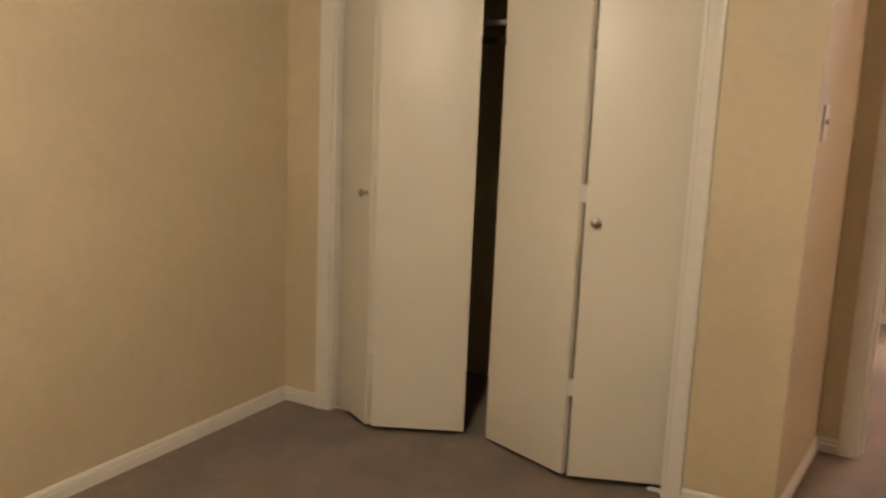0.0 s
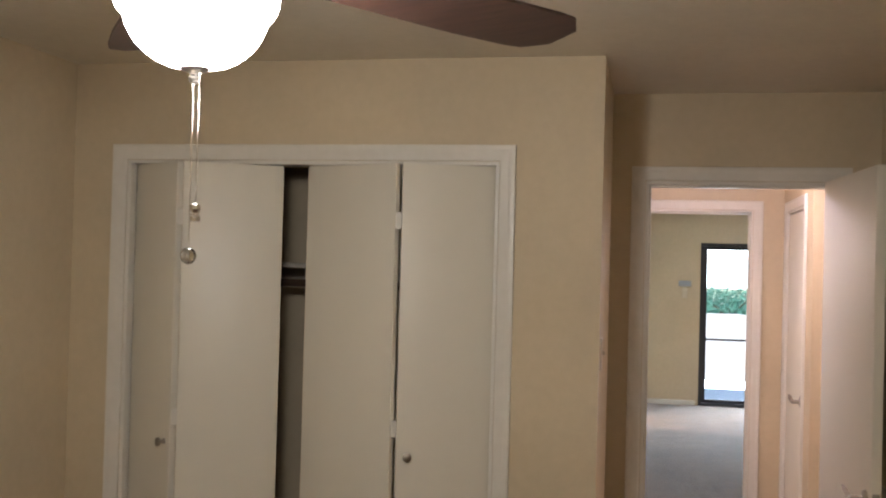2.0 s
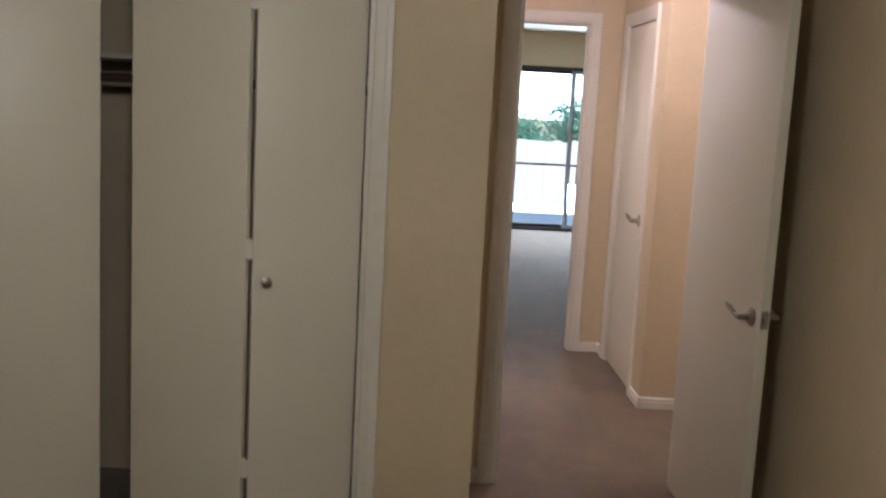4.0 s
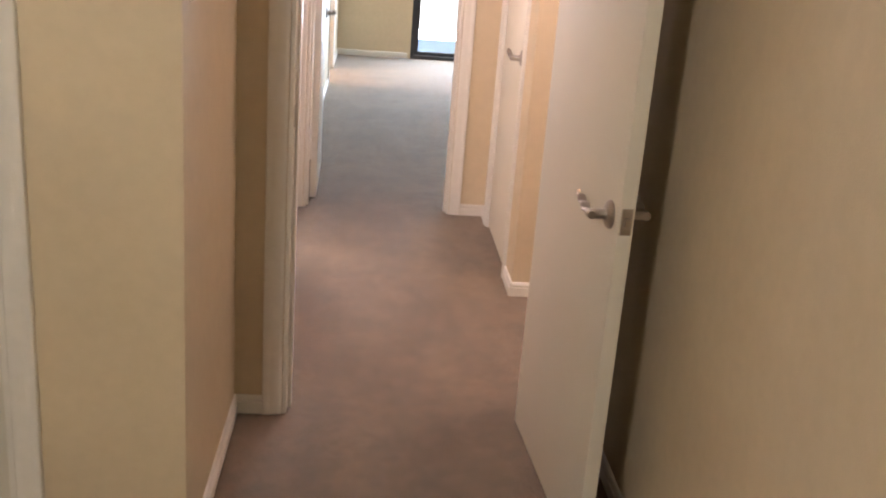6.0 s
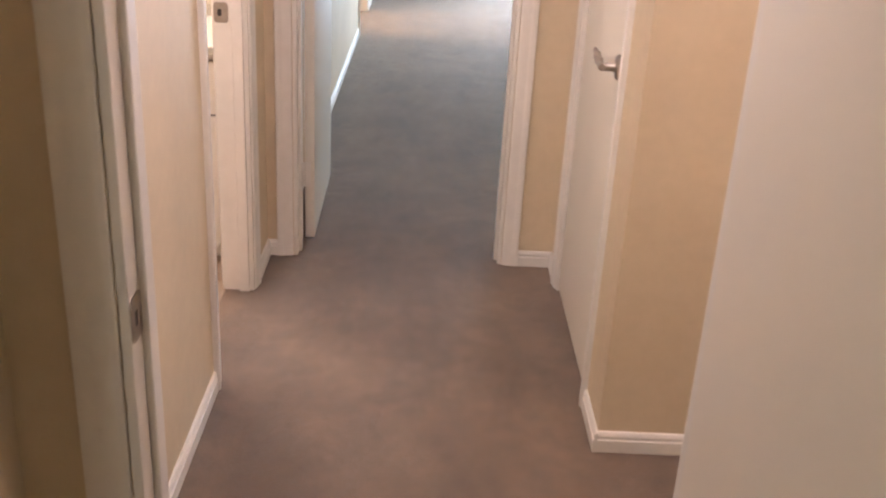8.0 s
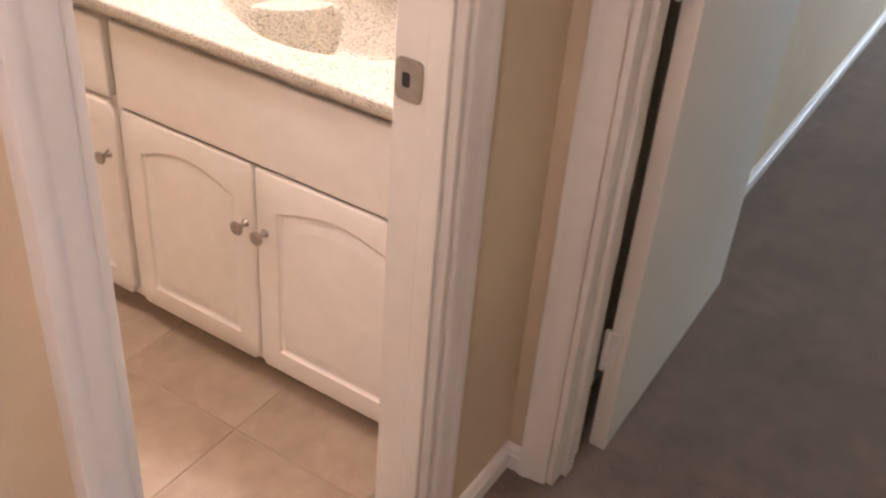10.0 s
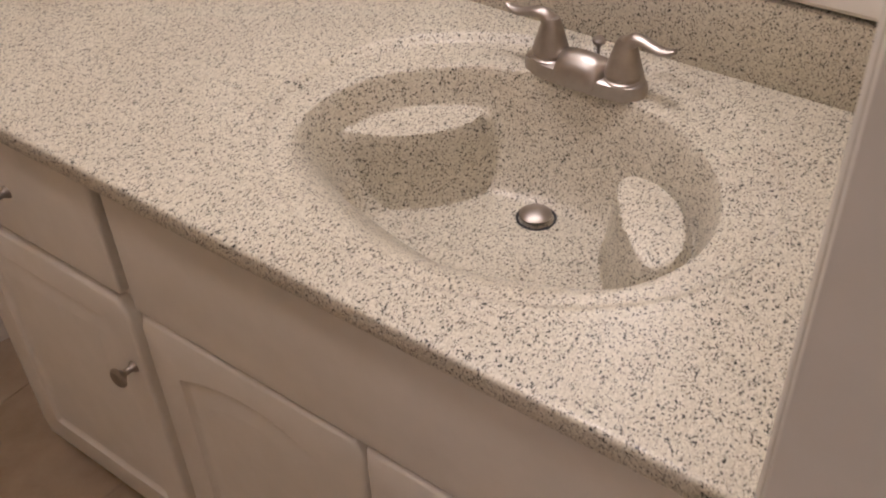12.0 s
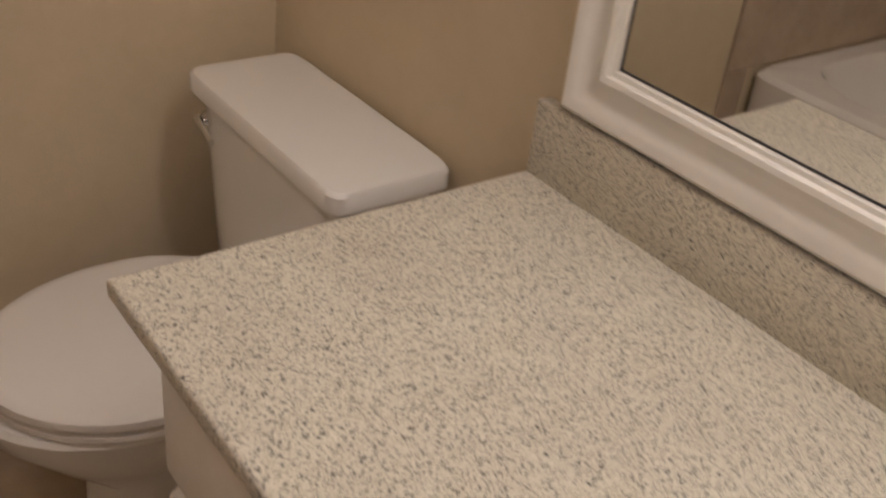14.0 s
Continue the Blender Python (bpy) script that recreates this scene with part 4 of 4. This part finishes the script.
part("bowl", bm, PORCELAIN, to)
bm = boxes((-0.11, 0.11, -0.06, 0.16, 0.20, 0.376))
part("shelf", eased(bm, 0.02, 3), PORCELAIN, to)


def egg(bm, z0, z1, grow):
    rings = []
    for z, k in ((z0, -0.006), (z0 + 0.004, 0.0), (z1 - 0.006, 0.0), (z1 - 0.001, -0.008), (z1, -0.02)):
        rings.append((0, -0.180, z, 0.193 + grow + k, 0.236 + grow + k, 0.97))
    loft(bm, rings, 56)
    for v in bm.verts:
        if v.co.y > -0.10:
            v.co.x *= 1 - 0.10 * (v.co.y + 0.10) / 0.15
    return bm


part("seat", egg(bmesh.new(), 0.379, 0.398, 0.0), SEAT, to, "white plastic seat")
part("lid", egg(bmesh.new(), 0.402, 0.425, 0.004), SEAT, to, "white plastic lid, closed")
for s in (-1, 1):
    part("lid_hinge", eased(boxes((s * 0.075 - 0.018, s * 0.075 + 0.018, 0.028, 0.062, 0.377, 0.412)), 0.006), SEAT, to)
bm = bmesh.new()
loft(bm, [(0, 0.095, 0.375, 0.195, 0.080, 0.45), (0, 0.095, 0.40, 0.205, 0.085, 0.40), (0, 0.092, 0.687, 0.222, 0.092, 0.36)], 56)
part("tank", bm, PORCELAIN, to)
bm = bmesh.new()
loft(bm, [(0, 0.091, 0.688, 0.222, 0.092, 0.34), (0, 0.091, 0.692, 0.232, 0.100, 0.16), (0, 0.091, 0.716, 0.232, 0.100, 0.16), (0, 0.091, 0.722, 0.228, 0.096, 0.17), (0, 0.091, 0.724, 0.21, 0.08, 0.26)], 64)
part("tank_lid", bm, PORCELAIN, to, "white porcelain tank lid")
bm = bmesh.new()
lathe(bm, [(0, 0), (0.014, 0), (0.014, 0.006), (0.008, 0.012), (0, 0.013)], 20, Matrix.Translation((-0.170, 0.004, 0.658)) @ Matrix.Rotation(radians(90), 4, 'X'))
tube(bm, [(-0.175, -0.012, 0.658), (-0.150, -0.016, 0.655), (-0.110, -0.018, 0.646)], [(0.006, 0.007), (0.005, 0.008), (0.004, 0.006)], 12)
part("flush_lever", bm, CHROME, to, "chrome flush lever")

# bathtub along the south wall
tb = thing("bathtub", pose(BX0 + 0.003, BY0 + 0.003, 0), "white bathtub under a tan wall surround", "bathtub")
TLn, TWd, TH = 1.5, 0.755, 0.440
bm = bmesh.new()
loft(bm, [(TLn / 2, TWd / 2, 0.001, TLn / 2, TWd / 2, 0.12), (TLn / 2, TWd / 2, TH - 0.015, TLn / 2, TWd / 2, 0.12), (TLn / 2, TWd / 2, TH, TLn / 2 - 0.012, TWd / 2 - 0.012, 0.14),
          (TLn / 2, TWd / 2, TH, TLn / 2 - 0.07, TWd / 2 - 0.075, 0.5), (TLn / 2, TWd / 2, TH - 0.02, TLn / 2 - 0.085, TWd / 2 - 0.09, 0.5), (TLn / 2, TWd / 2, 0.09, TLn / 2 - 0.17, TWd / 2 - 0.15, 0.55), (TLn / 2, TWd / 2, 0.07, TLn / 2 - 0.22, TWd / 2 - 0.20, 0.6)], 64)
part("shell", bm, PORCELAIN, tb)
tsr = setting("tub_surround", eased(boxes((BX0 - 0.001, BX0 + 0.010, BY0 + 0.001, 1.390, TH + 0.003, 2.05)), 0.003, 1), TILE, "tan wall surround around the bathtub")
part("edge_strip", eased(boxes((BX0 - 0.001, BX0 + 0.010, 1.304, 1.390, 0.100, TH + 0.002)), 0.003, 1), TILE, tsr)
part("back_panel", eased(boxes((BX0 + 0.011, BX0 + TLn, BY0 - 0.001, BY0 + 0.010, TH + 0.003, 2.05)), 0.003, 1), TILE, tsr)

# ceramic floor tiles over a grout bed
gb = setting("floor_bath", boxes((BX0, BX1 + 0.005, BY0, BY1, -0.002, 0.003)), GROUT, "tan square ceramic tile floor with grout lines")
PIT = 0.33
bm = eased(boxes((-PIT / 2 + 0.003, PIT / 2 - 0.003, -PIT / 2 + 0.003, PIT / 2 - 0.003, 0.0005, 0.0055)), 0.0012, 1)
tile_me = None
nx, ny = 7, 6
for i in range(nx):
    for j in range(ny):
        x1 = -0.210 + PIT / 2 - i * PIT
        y1 = 2.06 + 0.5 * PIT + PIT - j * PIT
        if y1 - PIT / 2 < BY0 or i == 0:
            continue
        if tile_me is None:
            ob = part("tile", bm, TILE, gb)
            tile_me = ob.data
        else:
            ob = new("tile", tile_me)
            ob.parent = gb
        ob.matrix_basis = Matrix.Translation((x1, y1, random.uniform(-0.0003, 0.0003)))
for j in range(ny):
    cut = part("tile", eased(boxes((-0.207, BX1 + 0.002, -PIT / 2 + 0.003, PIT / 2 - 0.003, 0.0005, 0.0055)), 0.0012, 1), TILE, gb)
    cut.matrix_basis = Matrix.Translation((0, 2.06 + 1.5 * PIT - j * PIT, 0))
